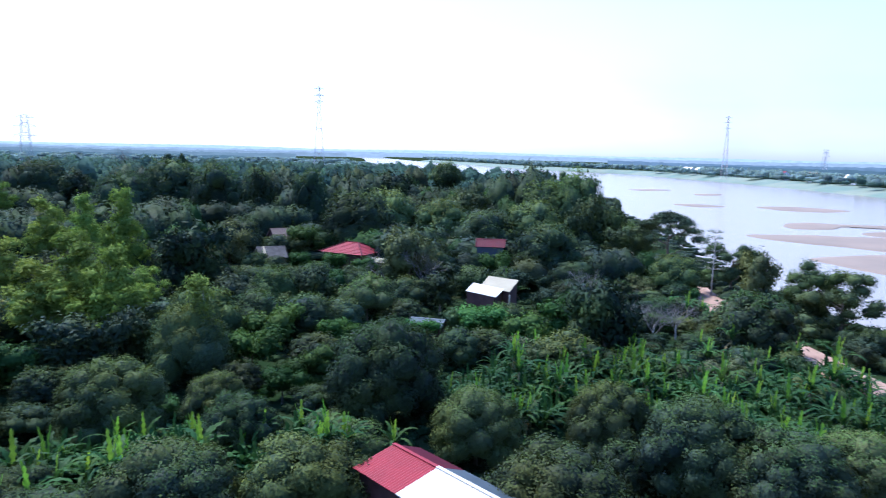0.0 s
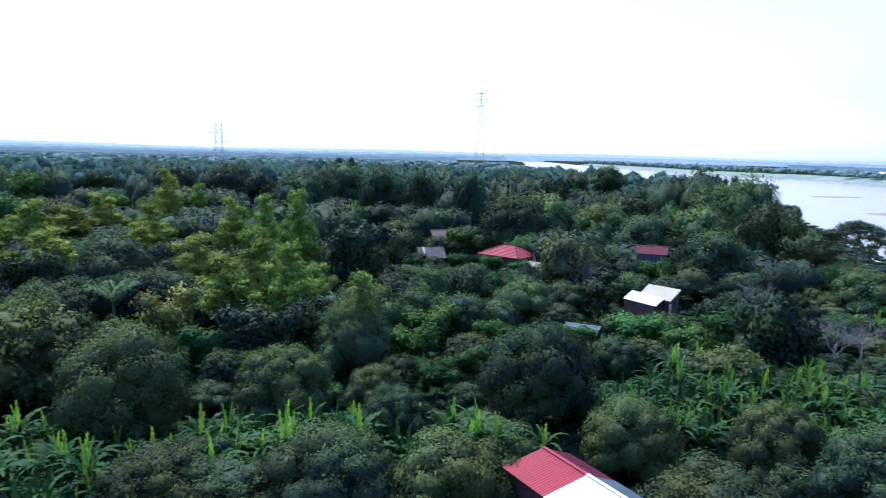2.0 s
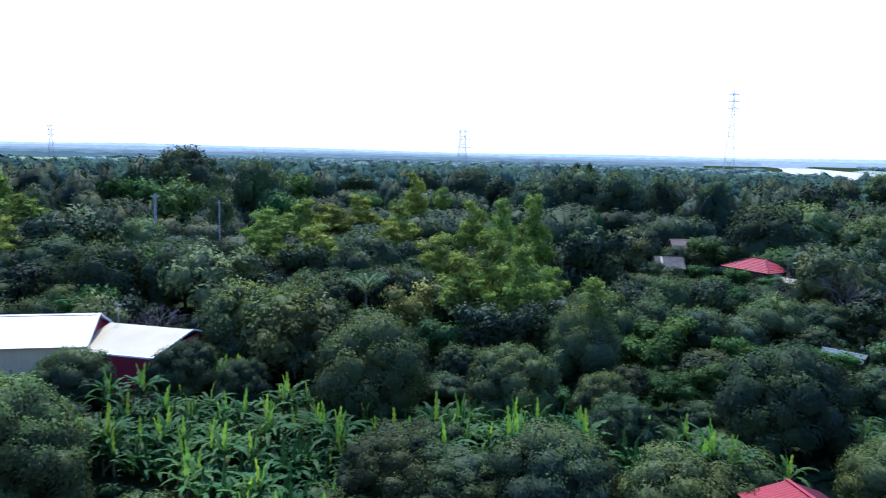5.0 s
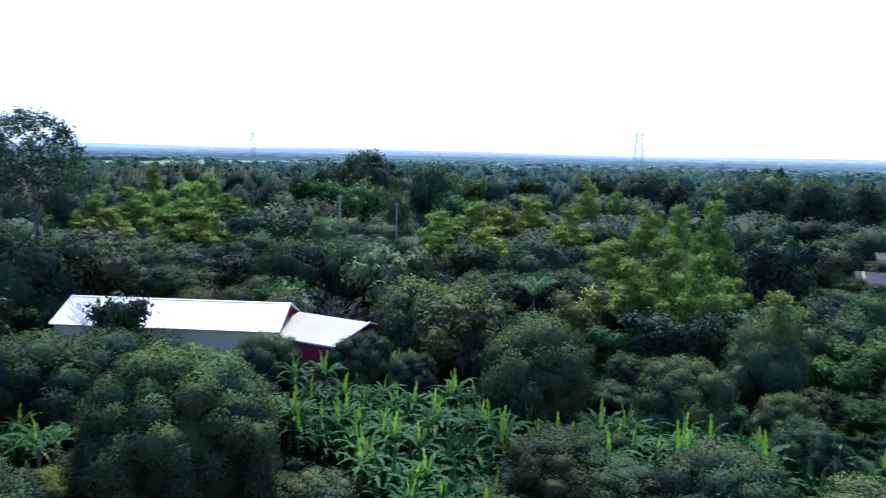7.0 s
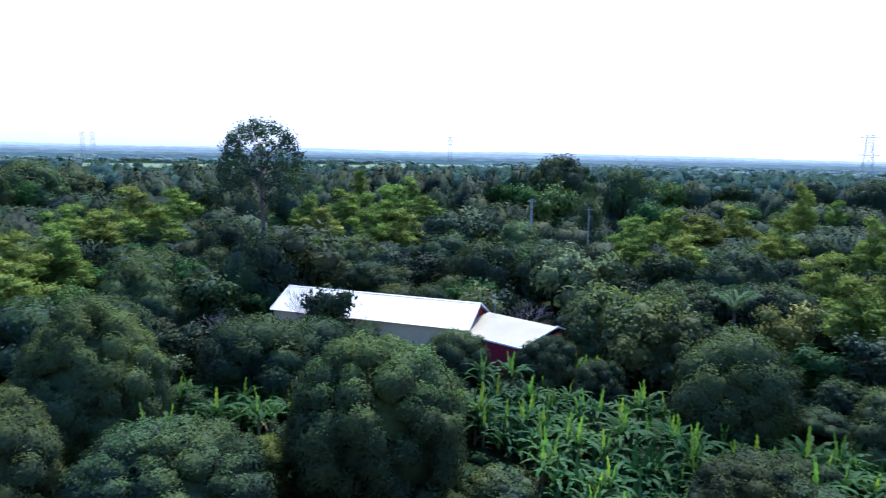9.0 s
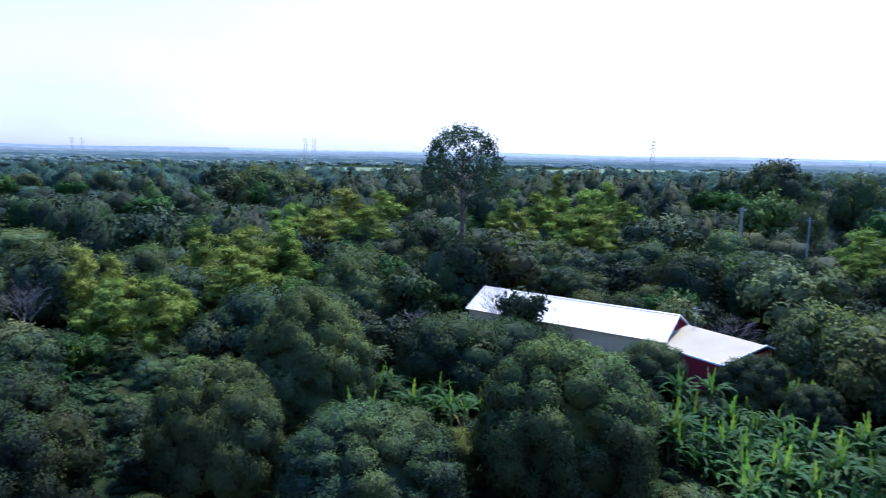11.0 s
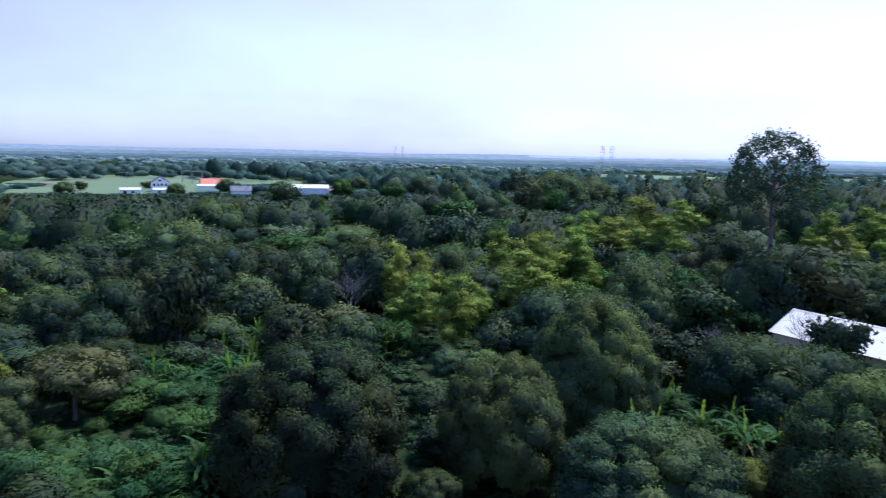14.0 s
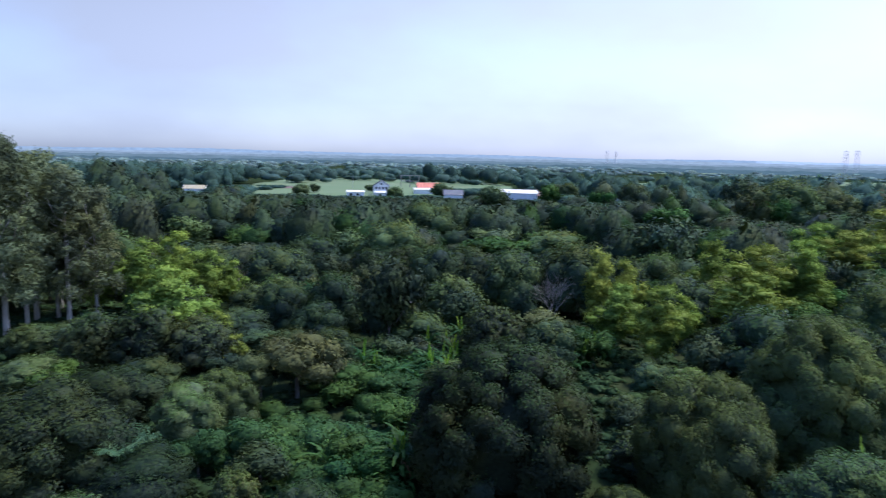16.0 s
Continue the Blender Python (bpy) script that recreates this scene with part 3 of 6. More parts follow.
def gable_house(name, label, category, at, yaw, length, half, eave, ridge, roofs, wall, trim, ribs=0.25, over=0.3, floor=-0.4, gable=None, windows=()):
    """A long house along its own x axis: two roof slopes in sheets, four walls, ridge cap and barge boards.
    roofs: (from, to, material) stretches along the length."""
    root = thing(name, label, category)
    fall = (ridge - eave) / half
    for x0, x1, mat, note in roofs:
        for s in (1, -1):
            e = half + over
            sheet("roof", [(x0, 0, ridge), (x1, 0, ridge), (x1, -s * e, ridge - fall * e), (x0, -s * e, ridge - fall * e)], root, mat, ribs, note, 0.012 if ribs > 0.3 else 0.035)
        bm = bmesh.new()
        for s in (1, -1):
            slab(bm, [(x0, 0, ridge + 0.07), (x1, 0, ridge + 0.07), (x1, -s * 0.2, ridge + 0.07 - fall * 0.2), (x0, -s * 0.2, ridge + 0.07 - fall * 0.2)], 0.02)
        part("ridge_cap", bm, mat, root)
    lo, hi = roofs[0][0] + over, roofs[-1][1] - over
    for s in (1, -1):
        box_part("wall", (lo, s * half - 0.06, floor), (hi, s * half + 0.06, eave - 0.06), wall, root)
        n = 1 if ribs > 0.3 and category == "house" else max(3, int((hi - lo) / 0.9))
        for k in range(n + 1):
            x = lo + (hi - lo) * k / n
            box_part("wall_rib", (x - 0.03, s * half + s * 0.06 - 0.03, floor), (x + 0.03, s * half + s * 0.06 + 0.03, eave - 0.1), wall, root)
    for x, thick in ((lo, 0.12), (hi - 0.12, 0.12)):
        bm = bmesh.new()
        gable_wall(bm, x, half - 0.07, eave - 0.06, ridge - 0.1, thick, floor)
        part("gable", bm, gable or wall, root)
    for x in (roofs[0][0], roofs[-1][1]):
        for s in (1, -1):
            bm = bmesh.new()
            e = half + over
            bar(bm, (x, 0, ridge), (x, -s * e, ridge - fall * e), 0.08, 0.22)
            part("bargeboard", bm, trim, root)
    for x, z, w, h, s in windows:
        win = box_part("window", (x - w / 2, s * (half + 0.02) - 0.08, z), (x + w / 2, s * (half + 0.02) + 0.08, z + h), WHITE_WALL, root)
        box_part("pane", (x - w / 2 + 0.08, s * (half + 0.05) - 0.09, z + 0.08), (x + w / 2 - 0.08, s * (half + 0.05) + 0.09, z + h - 0.08), DARK_PANE, win)
    root.matrix_basis = pose(*at, 0, 0, yaw)
    return root


def build_hut():
    """Orchard hut, its corners placed to fit the camera's view: front slope wide, back one narrow."""
    root = thing("orchard_hut", "small hut with a roof half red and half white ribbed sheet", "hut")
    a, way = Vector((-2.6, 39.0, 5.0)), Vector((0.667, -0.745, 0))
    front, back = Vector((-2.16, -1.94, -0.6)), Vector((1.5, 1.3, -0.75))
    # back slopes get darker sheets: their shade is put into the colour
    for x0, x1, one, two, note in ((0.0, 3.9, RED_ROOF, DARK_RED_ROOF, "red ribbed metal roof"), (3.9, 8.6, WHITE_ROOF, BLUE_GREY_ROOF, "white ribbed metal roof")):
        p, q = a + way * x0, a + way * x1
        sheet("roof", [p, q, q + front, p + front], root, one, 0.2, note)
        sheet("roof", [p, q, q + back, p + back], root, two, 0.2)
        bm = bmesh.new()
        bar(bm, p + Vector((0, 0, 0.05)), q + Vector((0, 0, 0.05)), 0.24, 0.06)
        part("ridge_cap", bm, one, root)
    corners = [a + front * 0.9 + way * 0.3, a + back * 0.9 + way * 0.3, a + back * 0.9 + way * 8.3, a + front * 0.9 + way * 8.3]
    for k in range(4):
        p, q = corners[k], corners[(k + 1) % 4]
        bm = bmesh.new()
        d = (q - p).normalized()
        side = Vector((-d.y, d.x, 0)).normalized() * 0.06
        top = min(p.z, q.z) - 0.1
        ring = [[bm.verts.new((w.x + o.x, w.y + o.y, z)) for w, z in ((p, -0.4), (q, -0.4), (q, top), (p, top))] for o in (side, -side)]
        bm.faces.new(ring[0])
        bm.faces.new(ring[1][::-1])
        for n in range(4):
            bm.faces.new((ring[0][n], ring[1][n], ring[1][(n + 1) % 4], ring[0][(n + 1) % 4]))
        part("wall", bm, WOOD_WALL, root)


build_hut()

# long white shed
shed_yaw = math.degrees(math.atan2(15.9, 17.2))
gable_house("long_shed", "long white metal shed, pale beige walls and dark red gable", "shed", (-79.6, 20.6, 0), shed_yaw, 23.8, 3.9, 4.1, 6.0,
            [(0.0, 23.8, WHITE_ROOF, "smooth white metal roof")], GREY_WALL, WHITE_WALL, 0.5, 0.35, gable=RED_WALL)


def build_annexe():
    root = thing("shed_annexe", "lower annexe with a cream metal roof and dark red walls", "shed")
    s, u, v = Vector((-63.0, 38.3, 4.7)), Vector((8.6, 3.0, 0)), Vector((2.2, -6.0, -1.05))
    back = Vector((-0.5, 1.4, -0.5))
    sheet("roof", [s, s + u, s + u + v, s + v], root, CREAM_ROOF, 0.5, "", 0.012)
    sheet("roof", [s, s + u, s + u + back, s + back], root, CREAM_ROOF, 0.5, "", 0.012)
    for p, q in ((s + u, s + u + v), (s + u + v, s + v), (s + u, s + u + back)):
        bm = bmesh.new()
        bar(bm, p + Vector((0, 0, 0.02)), q + Vector((0, 0, 0.02)), 0.1, 0.16)
        part("bargeboard", bm, WHITE_WALL, root, "pale edge trim")
    inset = 0.94
    c = s + u / 2 + v / 2
    corners = [c + (p - c) * inset for p in (s + back, s + u + back, s + u + v, s + v)]
    for k in range(4):
        p, q = corners[k], corners[(k + 1) % 4]
        bm = bmesh.new()
        d = (q - p).normalized()
        side = Vector((-d.y, d.x, 0)).normalized() * 0.06
        ring = [[bm.verts.new((w.x + o.x, w.y + o.y, z)) for w, z in ((p, -0.4), (q, -0.4), (q, q.z - 0.12), (p, p.z - 0.12))] for o in (side, -side)]
        bm.faces.new(ring[0])
        bm.faces.new(ring[1][::-1])
        for i in range(4):
            bm.faces.new((ring[0][i], ring[1][i], ring[1][(i + 1) % 4], ring[0][(i + 1) % 4]))
        part("wall", bm, RED_WALL, root)
    bm = bmesh.new()
    p = s + u * 0.1 + Vector((0, 0, 0))
    bar(bm, p, p + Vector((0, 0, 2.2)), 0.06)
    bar(bm, p + Vector((-0.4, -0.2, 1.9)), p + Vector((0.4, 0.2, 1.9)), 0.04)
    bar(bm, p + Vector((-0.3, -0.15, 1.5)), p + Vector((0.3, 0.15, 1.5)), 0.04)
    part("aerial", bm, STEEL, root, "thin roof aerial")


build_annexe()


def build_stepped_house():
    """Timber house with two white single-pitch roofs, one stepped above the other."""
    root = thing("stepped_roof_house", "dark timber house with two stepped white metal roofs", "house")
    lower = [(4.2, 92.2, 4.9), (8.0, 88.2, 4.9), (6.8, 86.2, 4.2), (3.1, 90.0, 4.2)]
    upper = [(6.3, 93.2, 5.7), (10.1, 90.4, 5.7), (8.6, 87.3, 4.7), (5.0, 90.6, 4.7)]
    sheet("roof", lower, root, WHITE_ROOF, 0.25)
    sheet("roof", upper, root, CREAM_ROOF, 0.25)
    for quad in (lower, upper):
        c = sum((Vector(p) for p in quad), Vector()) / 4
        pts = [c + (Vector(p) - c) * 0.9 for p in quad]
        for k in range(4):
            p, q = pts[k], pts[(k + 1) % 4]
            bm = bmesh.new()
            d = (q - p).normalized()
            side = Vector((-d.y, d.x, 0)).normalized() * 0.06
            ring = [[bm.verts.new((w.x + o.x, w.y + o.y, z)) for w, z in ((p, -0.4), (q, -0.4), (q, q.z - 0.12), (p, p.z - 0.12))] for o in (side, -side)]
            bm.faces.new(ring[0])
            bm.faces.new(ring[1][::-1])
            for i in range(4):
                bm.faces.new((ring[0][i], ring[1][i], ring[1][(i + 1) % 4], ring[0][(i + 1) % 4]))
            part("wall", bm, WOOD_WALL, root)
    bm = bmesh.new()
    bar(bm, (8.6, 86.9, -0.3), (8.6, 86.9, 4.4), 0.18)
    part("post", bm, PALE_BARK, root, "pale timber post")


build_stepped_house()


def hip_house(name, label, at, yaw, length, half, eave, ridge, roof, wall):
    """A hipped tiled roof over plain walls."""
    root = thing(name, label, "house")
    l, w = length / 2, half
    rl = l - w * 0.9
    c = [(-l, -w, eave), (l, -w, eave), (l, w, eave), (-l, w, eave)]
    r = [(-rl, 0, ridge), (rl, 0, ridge)]
    for quad in ([r[0], r[1], c[1], c[0]], [r[1], r[0], c[3], c[2]], [r[1], r[1], c[2], c[1]], [r[0], r[0], c[0], c[3]]):
        a, b, e, f = (Vector(p) for p in quad)
        bm = bmesh.new()
        n = 9
        normal = (e - a).cross(f - a).normalized()
        normal = normal if normal.z > 0 else -normal
        line = []
        for k in range(n):
            for s, up in ((k / n, 0.03), ((k + 1) / n, 0.09)):
                line.append((bm.verts.new(a.lerp(f, s) + normal * up), bm.verts.new(b.lerp(e, s) + normal * up)))
        for one, two in zip(line, line[1:]):
            bm.faces.new((one[0], one[1], two[1], two[0]))
        part("roof", bm, roof, root)
    for p, q in ((r[0], r[1]), (r[0], c[0]), (r[0], c[3]), (r[1], c[1]), (r[1], c[2])):
        bm = bmesh.new()
        bar(bm, Vector(p) + Vector((0, 0, 0.1)), Vector(q) + Vector((0, 0, 0.1)), 0.24, 0.12)
        part("ridge_tile", bm, DARK_RED_ROOF, root)
    i = 0.6
    for lo, hi in (((-l + i, -w + i), (l - i, -w + i + 0.15)), ((-l + i, w - i - 0.15), (l - i, w - i)), ((-l + i, -w + i + 0.16), (-l + i + 0.15, w - i - 0.16)), ((l - i - 0.15, -w + i + 0.16), (l - i, w - i - 0.16))):
        box_part("wall", (*lo, -0.4), (*hi, eave), wall, root)
    root.matrix_basis = pose(*at, 0, 0, yaw)
    return root


hip_house("hip_roof_house", "house with a bright red hipped tile roof among trees", (-17.0, 130.0, 0), -28, 9.6, 3.9, 3.3, 5.0, RED_ROOF, WOOD_WALL)
gable_house("lean_to", "low lean-to with a faded pink roof beside the house", "shed", (-12.6, 124.5, 0), -30, 3.4, 1.2, 2.6, 3.0, [(0, 3.4, CREAM_ROOF, "")], WOOD_WALL, WHITE_STEEL)
gable_house("stilt_house", "small stilt house with a dark red roof and blue-grey wall", "house", (5.9, 123.5, 0), -6, 5.2, 1.9, 6.1, 7.1, [(0, 5.2, DARK_RED_ROOF, "")], PALE_WALL, DARK_RED_ROOF)
gable_house("brown_roof_house", "old house with a rusty brown roof", "house", (-36.6, 146.5, 0), 30, 5.0, 2.6, 3.6, 5.3, [(0, 5.0, BROWN_ROOF, "")], WOOD_WALL, BROWN_ROOF)
gable_house("grey_roof_house", "old house with a streaked grey zinc roof", "house", (-33.5, 124.0, 0), 24, 5.0, 2.6, 3.0, 4.5, [(0, 1.0, GREY_ROOF, ""), (1.0, 1.4, CREAM_ROOF, "paler replaced sheets"), (1.4, 5.0, GREY_ROOF, "")], WOOD_WALL, GREY_ROOF)
gable_house("white_roof_hut", "distant hut with a white roof", "hut", (-58.5, 180, 0), 10, 4.5, 1.8, 4.2, 5.2, [(0, 4.5, WHITE_ROOF, "")], WOOD_WALL, WHITE_ROOF)
gable_house("field_hut", "low hut with a blue-grey sheet roof among bushes", "hut", (-3.6, 82.8, 0), -14, 4.2, 1.5, 1.7, 2.2, [(0, 4.2, BLUE_GREY_ROOF, "")], WOOD_WALL, BLUE_GREY_ROOF)
gable_house("grey_hut", "small hut with a grey sheet roof behind bamboo", "hut", (-53.0, 122, 0), 25, 3.6, 1.6, 4.0, 5.0, [(0, 3.6, GREY_ROOF, "")], WOOD_WALL, GREY_ROOF)

# the hamlet by the far field
def build_villa():
    """Two storeys; the gable end with its windows and door looks over the fields."""
    villa = gable_house("white_villa", "two-storey white house with a dark blue gable roof", "house", (-320, -219, 0), 33, 11, 4.2, 5.6, 8.4, [(0, 11, BLUE_ROOF, "")], WHITE_WALL, BLUE_ROOF,
                        windows=[(x, z, 1.2, 1.4, side) for x in (2.5, 5.5, 8.5) for z in (0.9, 3.6) for side in (1, -1)])
    for y in (-2.7, -0.9, 0.9, 2.7):
        for z in (0.9, 3.6):
            win = box_part("window", (10.68, y - 0.6, z), (10.78, y + 0.6, z + 1.5), WHITE_WALL, villa)
            box_part("pane", (10.76, y - 0.5, z + 0.1), (10.80, y + 0.5, z + 1.4), DARK_PANE, win)
    attic = box_part("window", (10.68, -0.7, 6.0), (10.78, 0.7, 7.0), WHITE_WALL, villa)
    box_part("pane", (10.76, -0.6, 6.1), (10.80, 0.6, 6.9), DARK_PANE, attic)
    box_part("balcony", (10.80, -3.6, 2.9), (12.2, 3.6, 3.1), WHITE_WALL, villa)
    for y in (-3.4, 3.4):
        box_part("post", (11.95, y - 0.12, -0.4), (12.19, y + 0.12, 2.9), WHITE_WALL, villa)


build_villa()
gable_house("villa_garage", "low white outbuilding beside the white house", "shed", (-292.5, -222.5, 0), 125, 9.5, 3.5, 2.7, 3.5, [(0, 9.5, WHITE_ROOF, "")], WHITE_WALL, WHITE_WALL, windows=[(2.4, 0.2, 1.6, 2.0, -1), (5.8, 0.9, 1.4, 1.2, -1)])
gable_house("villa_porch", "low white-roofed porch building", "shed", (-306, -203, 0), -55, 9, 3.0, 2.6, 3.3, [(0, 9, WHITE_ROOF, "")], WHITE_WALL, WHITE_WALL, windows=[(2.5, 0.8, 1.3, 1.2, 1), (6.2, 0.1, 1.2, 2.0, 1)])
gable_house("orange_roof_house", "house with an orange tiled roof and white front", "house", (-346, -212, 0), 125, 13, 4.0, 3.8, 6.6, [(0, 14, ORANGE_ROOF, "")], WHITE_WALL, ORANGE_ROOF)
gable_house("white_lean_to", "long low white roof in front of a house", "shed", (-336, -208, 0), 125, 17, 2.4, 3.2, 4.0, [(0, 15, WHITE_ROOF, "")], WHITE_WALL, WHITE_ROOF)
gable_house("blue_roof_house", "house with a dark blue sheet roof", "house", (-306, -172, 0), 118, 9, 3.6, 3.2, 5.4, [(0, 10, BLUE_ROOF, "")], WHITE_WALL, BLUE_ROOF)
gable_house("metal_shed", "wide metal shed with a shining white roof", "shed", (-342, -157, 0), 112, 20, 5.5, 3.6, 5.2, [(0, 20, WHITE_ROOF, "")], WHITE_WALL, WHITE_ROOF, 0.6)
gable_house("roadside_house", "low pale house half hidden by trees", "house", (-243, -287, 0), 130, 11, 3.5, 3.4, 5.0, [(0, 11, CREAM_ROOF, "")], WHITE_WALL, WHITE_WALL)
gable_house("roadside_house", "small white house among distant trees", "house", (-338, -96, 0), 105, 8, 3.5, 3.4, 5.0, [(0, 8, WHITE_ROOF, "")], WHITE_WALL, WHITE_WALL)
for n, (x, y, roof) in enumerate([(420, 1010, ORANGE_ROOF), (428, 880, RED_ROOF), (440, 830, ORANGE_ROOF), (400, 1090, WHITE_ROOF), (450, 760, WHITE_ROOF), (395, 1120, WHITE_ROOF)]):
    gable_house("riverside_house", "distant house on the opposite river bank", "house", (x, y, -0.5), 70 + n * 11, 16, 5, 7.0, 11.0, [(0, 16, roof, "")], WHITE_WALL, roof, 1.0)


# ---- plants: each kind is built once in a few forms, then copied ----
FORMS = {}


def place(kind, form, x, y, wide=1.0, high=1.0, turn=0.0, z=0.0):
    """A plant of this kind and form at (x, y); wide and high scale the form."""
    build = KINDS[kind]
    m = pose(x, y, z, 0, 0, turn) @ Matrix.Diagonal((wide, wide, high, 1))
    if (kind, form) not in FORMS:
        root = FORMS[kind, form] = build(form)
        root.matrix_basis = m
        root["own_scale"] = (wide, wide, high)
        return root
    root = FORMS[kind, form]
    return copy_thing(root, m @ Matrix.Diagonal((1 / root.scale.x, 1 / root.scale.y, 1 / root.scale.z, 1)))


def crown_part(name, data, material, root, label=""):
    return part(name, raw_mesh(name, data[0], data[1], material, normals=data[2]), material, root, label)


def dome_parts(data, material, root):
    """A dome's old foliage, and paler young shoots that paint a lit cap at its top."""
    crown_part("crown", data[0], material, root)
    tagged(crown_part("young_foliage", data[1], LIT_SHOOTS, root), "pale yellow-green young leaves that paint a lit crown top", kind="stuff")


# form sizes: every tree form is 8 m wide and 7 m high, unless said otherwise
def mango_tree(form):
    root = thing("mango_tree", "rounded dense dark green mango tree", "tree", "orchard trees")
    part("trunk", trunk_mesh(form, 5.6, 0.2, 5, 2.4, 0.3), BARK, root)
    n, per, leaf = (2600, 8, 0.22) if form < 10 else (700, 6, 0.46)
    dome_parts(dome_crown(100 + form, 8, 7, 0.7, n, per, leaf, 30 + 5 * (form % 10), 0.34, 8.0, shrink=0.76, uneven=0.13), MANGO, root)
    return root


def great_mango_tree(form):
    """12 m wide, 10 m high."""
    root = thing("great_mango_tree", "large spreading mango tree with a full rounded crown", "tree", "orchard trees")
    part("trunk", trunk_mesh(20 + form, 8, 0.32, 6, 3.6, 0.25), BARK, root)
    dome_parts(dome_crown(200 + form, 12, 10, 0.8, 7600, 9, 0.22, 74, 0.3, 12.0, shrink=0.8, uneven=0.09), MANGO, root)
    return root


def broad_tree(form):
    root = thing("broadleaf_tree", "dark green broadleaf tree in the canopy", "tree", "canopy trees")
    rng = random.Random(form)
    part("trunk", trunk_mesh(40 + form, 5.5, 0.18, 4, 2.0, 0.35), BARK, root)
    blobs = [(rng.uniform(-2.1, 2.1), rng.uniform(-2.1, 2.1), rng.uniform(2.2, 5.4), rng.uniform(0.95, 1.6)) for _ in range(12)] + [(0, 0, 4.9, 1.9)]
    if form % 5 in (0, 2, 3):
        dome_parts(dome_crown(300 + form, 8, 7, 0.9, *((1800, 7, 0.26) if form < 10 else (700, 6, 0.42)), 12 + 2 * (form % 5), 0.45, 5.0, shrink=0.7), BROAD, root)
    else:
        crown_part("crown", cloud_crown(300 + form, blobs, *((80, 5, 0.44) if form < 10 else (42, 5, 0.6)), 0.1, 0.85, 0.55), BROAD, root)
    return root


def olive_tree(form):
    root = thing("olive_tinged_tree", "tree with dull olive green and brownish leaves", "tree", "canopy trees")
    rng = random.Random(50 + form)
    part("trunk", trunk_mesh(60 + form, 5.5, 0.16, 5, 2.2, 0.35), BARK, root)
    blobs = [(rng.uniform(-2.3, 2.3), rng.uniform(-2.3, 2.3), rng.uniform(2.4, 5.4), rng.uniform(1.1, 1.7)) for _ in range(10)]
    crown_part("crown", cloud_crown(340 + form, blobs, *((80, 6, 0.36) if form < 10 else (56, 4, 0.55)), 0.1, 0.9, 0.6), OLIVE, root)
    return root


def bright_tree(form):
    root = thing("bright_green_tree", "fresh green leafy tree", "tree", "canopy trees")
    rng = random.Random(80 + form)
    part("trunk", trunk_mesh(80 + form, 5.0, 0.15, 4, 2.0, 0.3), BARK, root)
    blobs = [(rng.uniform(-2.4, 2.4), rng.uniform(-2.4, 2.4), rng.uniform(1.6, 5.2), rng.uniform(1.1, 1.8)) for _ in range(10)]
    crown_part("crown", cloud_crown(380 + form, blobs, *((80, 5, 0.44) if form < 10 else (56, 4, 0.58)), 0.2, 0.85, 0.64), BRIGHT, root)
    return root


def bare_tree(form):
    root = thing("leafless_tree", "leafless tree with fine pale grey-mauve twigs", "tree", "bare trees")
    rng = random.Random(form + 5)
    bm = bmesh.new()
    tube(bm, [(0, 0, -0.3), (0, 0, 1.5), (0.1, 0, 3.0)], [0.16, 0.12, 0.08], 6)
    part("trunk", bm, PALE_BARK, root)
    bm = bmesh.new()

    def grow(p, way, size, r, depth):
        q = p + way * size
        tube(bm, [p, p.lerp(q, 0.5) + Vector((rng.uniform(-0.1, 0.1), rng.uniform(-0.1, 0.1), 0)) * size, q], [r, r * 0.8, r * 0.55], 3)
        if depth:
            for _ in range(4 if depth > 1 else 5):
                w = (way + Vector((rng.gauss(0, 0.55), rng.gauss(0, 0.55), rng.gauss(0.15, 0.3)))).normalized()
                grow(q if rng.random() < 0.6 else p.lerp(q, 0.6), w, size * rng.uniform(0.55, 0.8), r * 0.55, depth - 1)

    for k in range(6):
        a = k * 1.05
        grow(Vector((0, 0, 1.2 + 0.25 * k)), Vector((math.cos(a) * 0.7, math.sin(a) * 0.7, 0.9)).normalized(), 2.1, 0.06, 3)
    part("crown", bm, TWIG, root, "tangle of fine bare twigs")
    return root


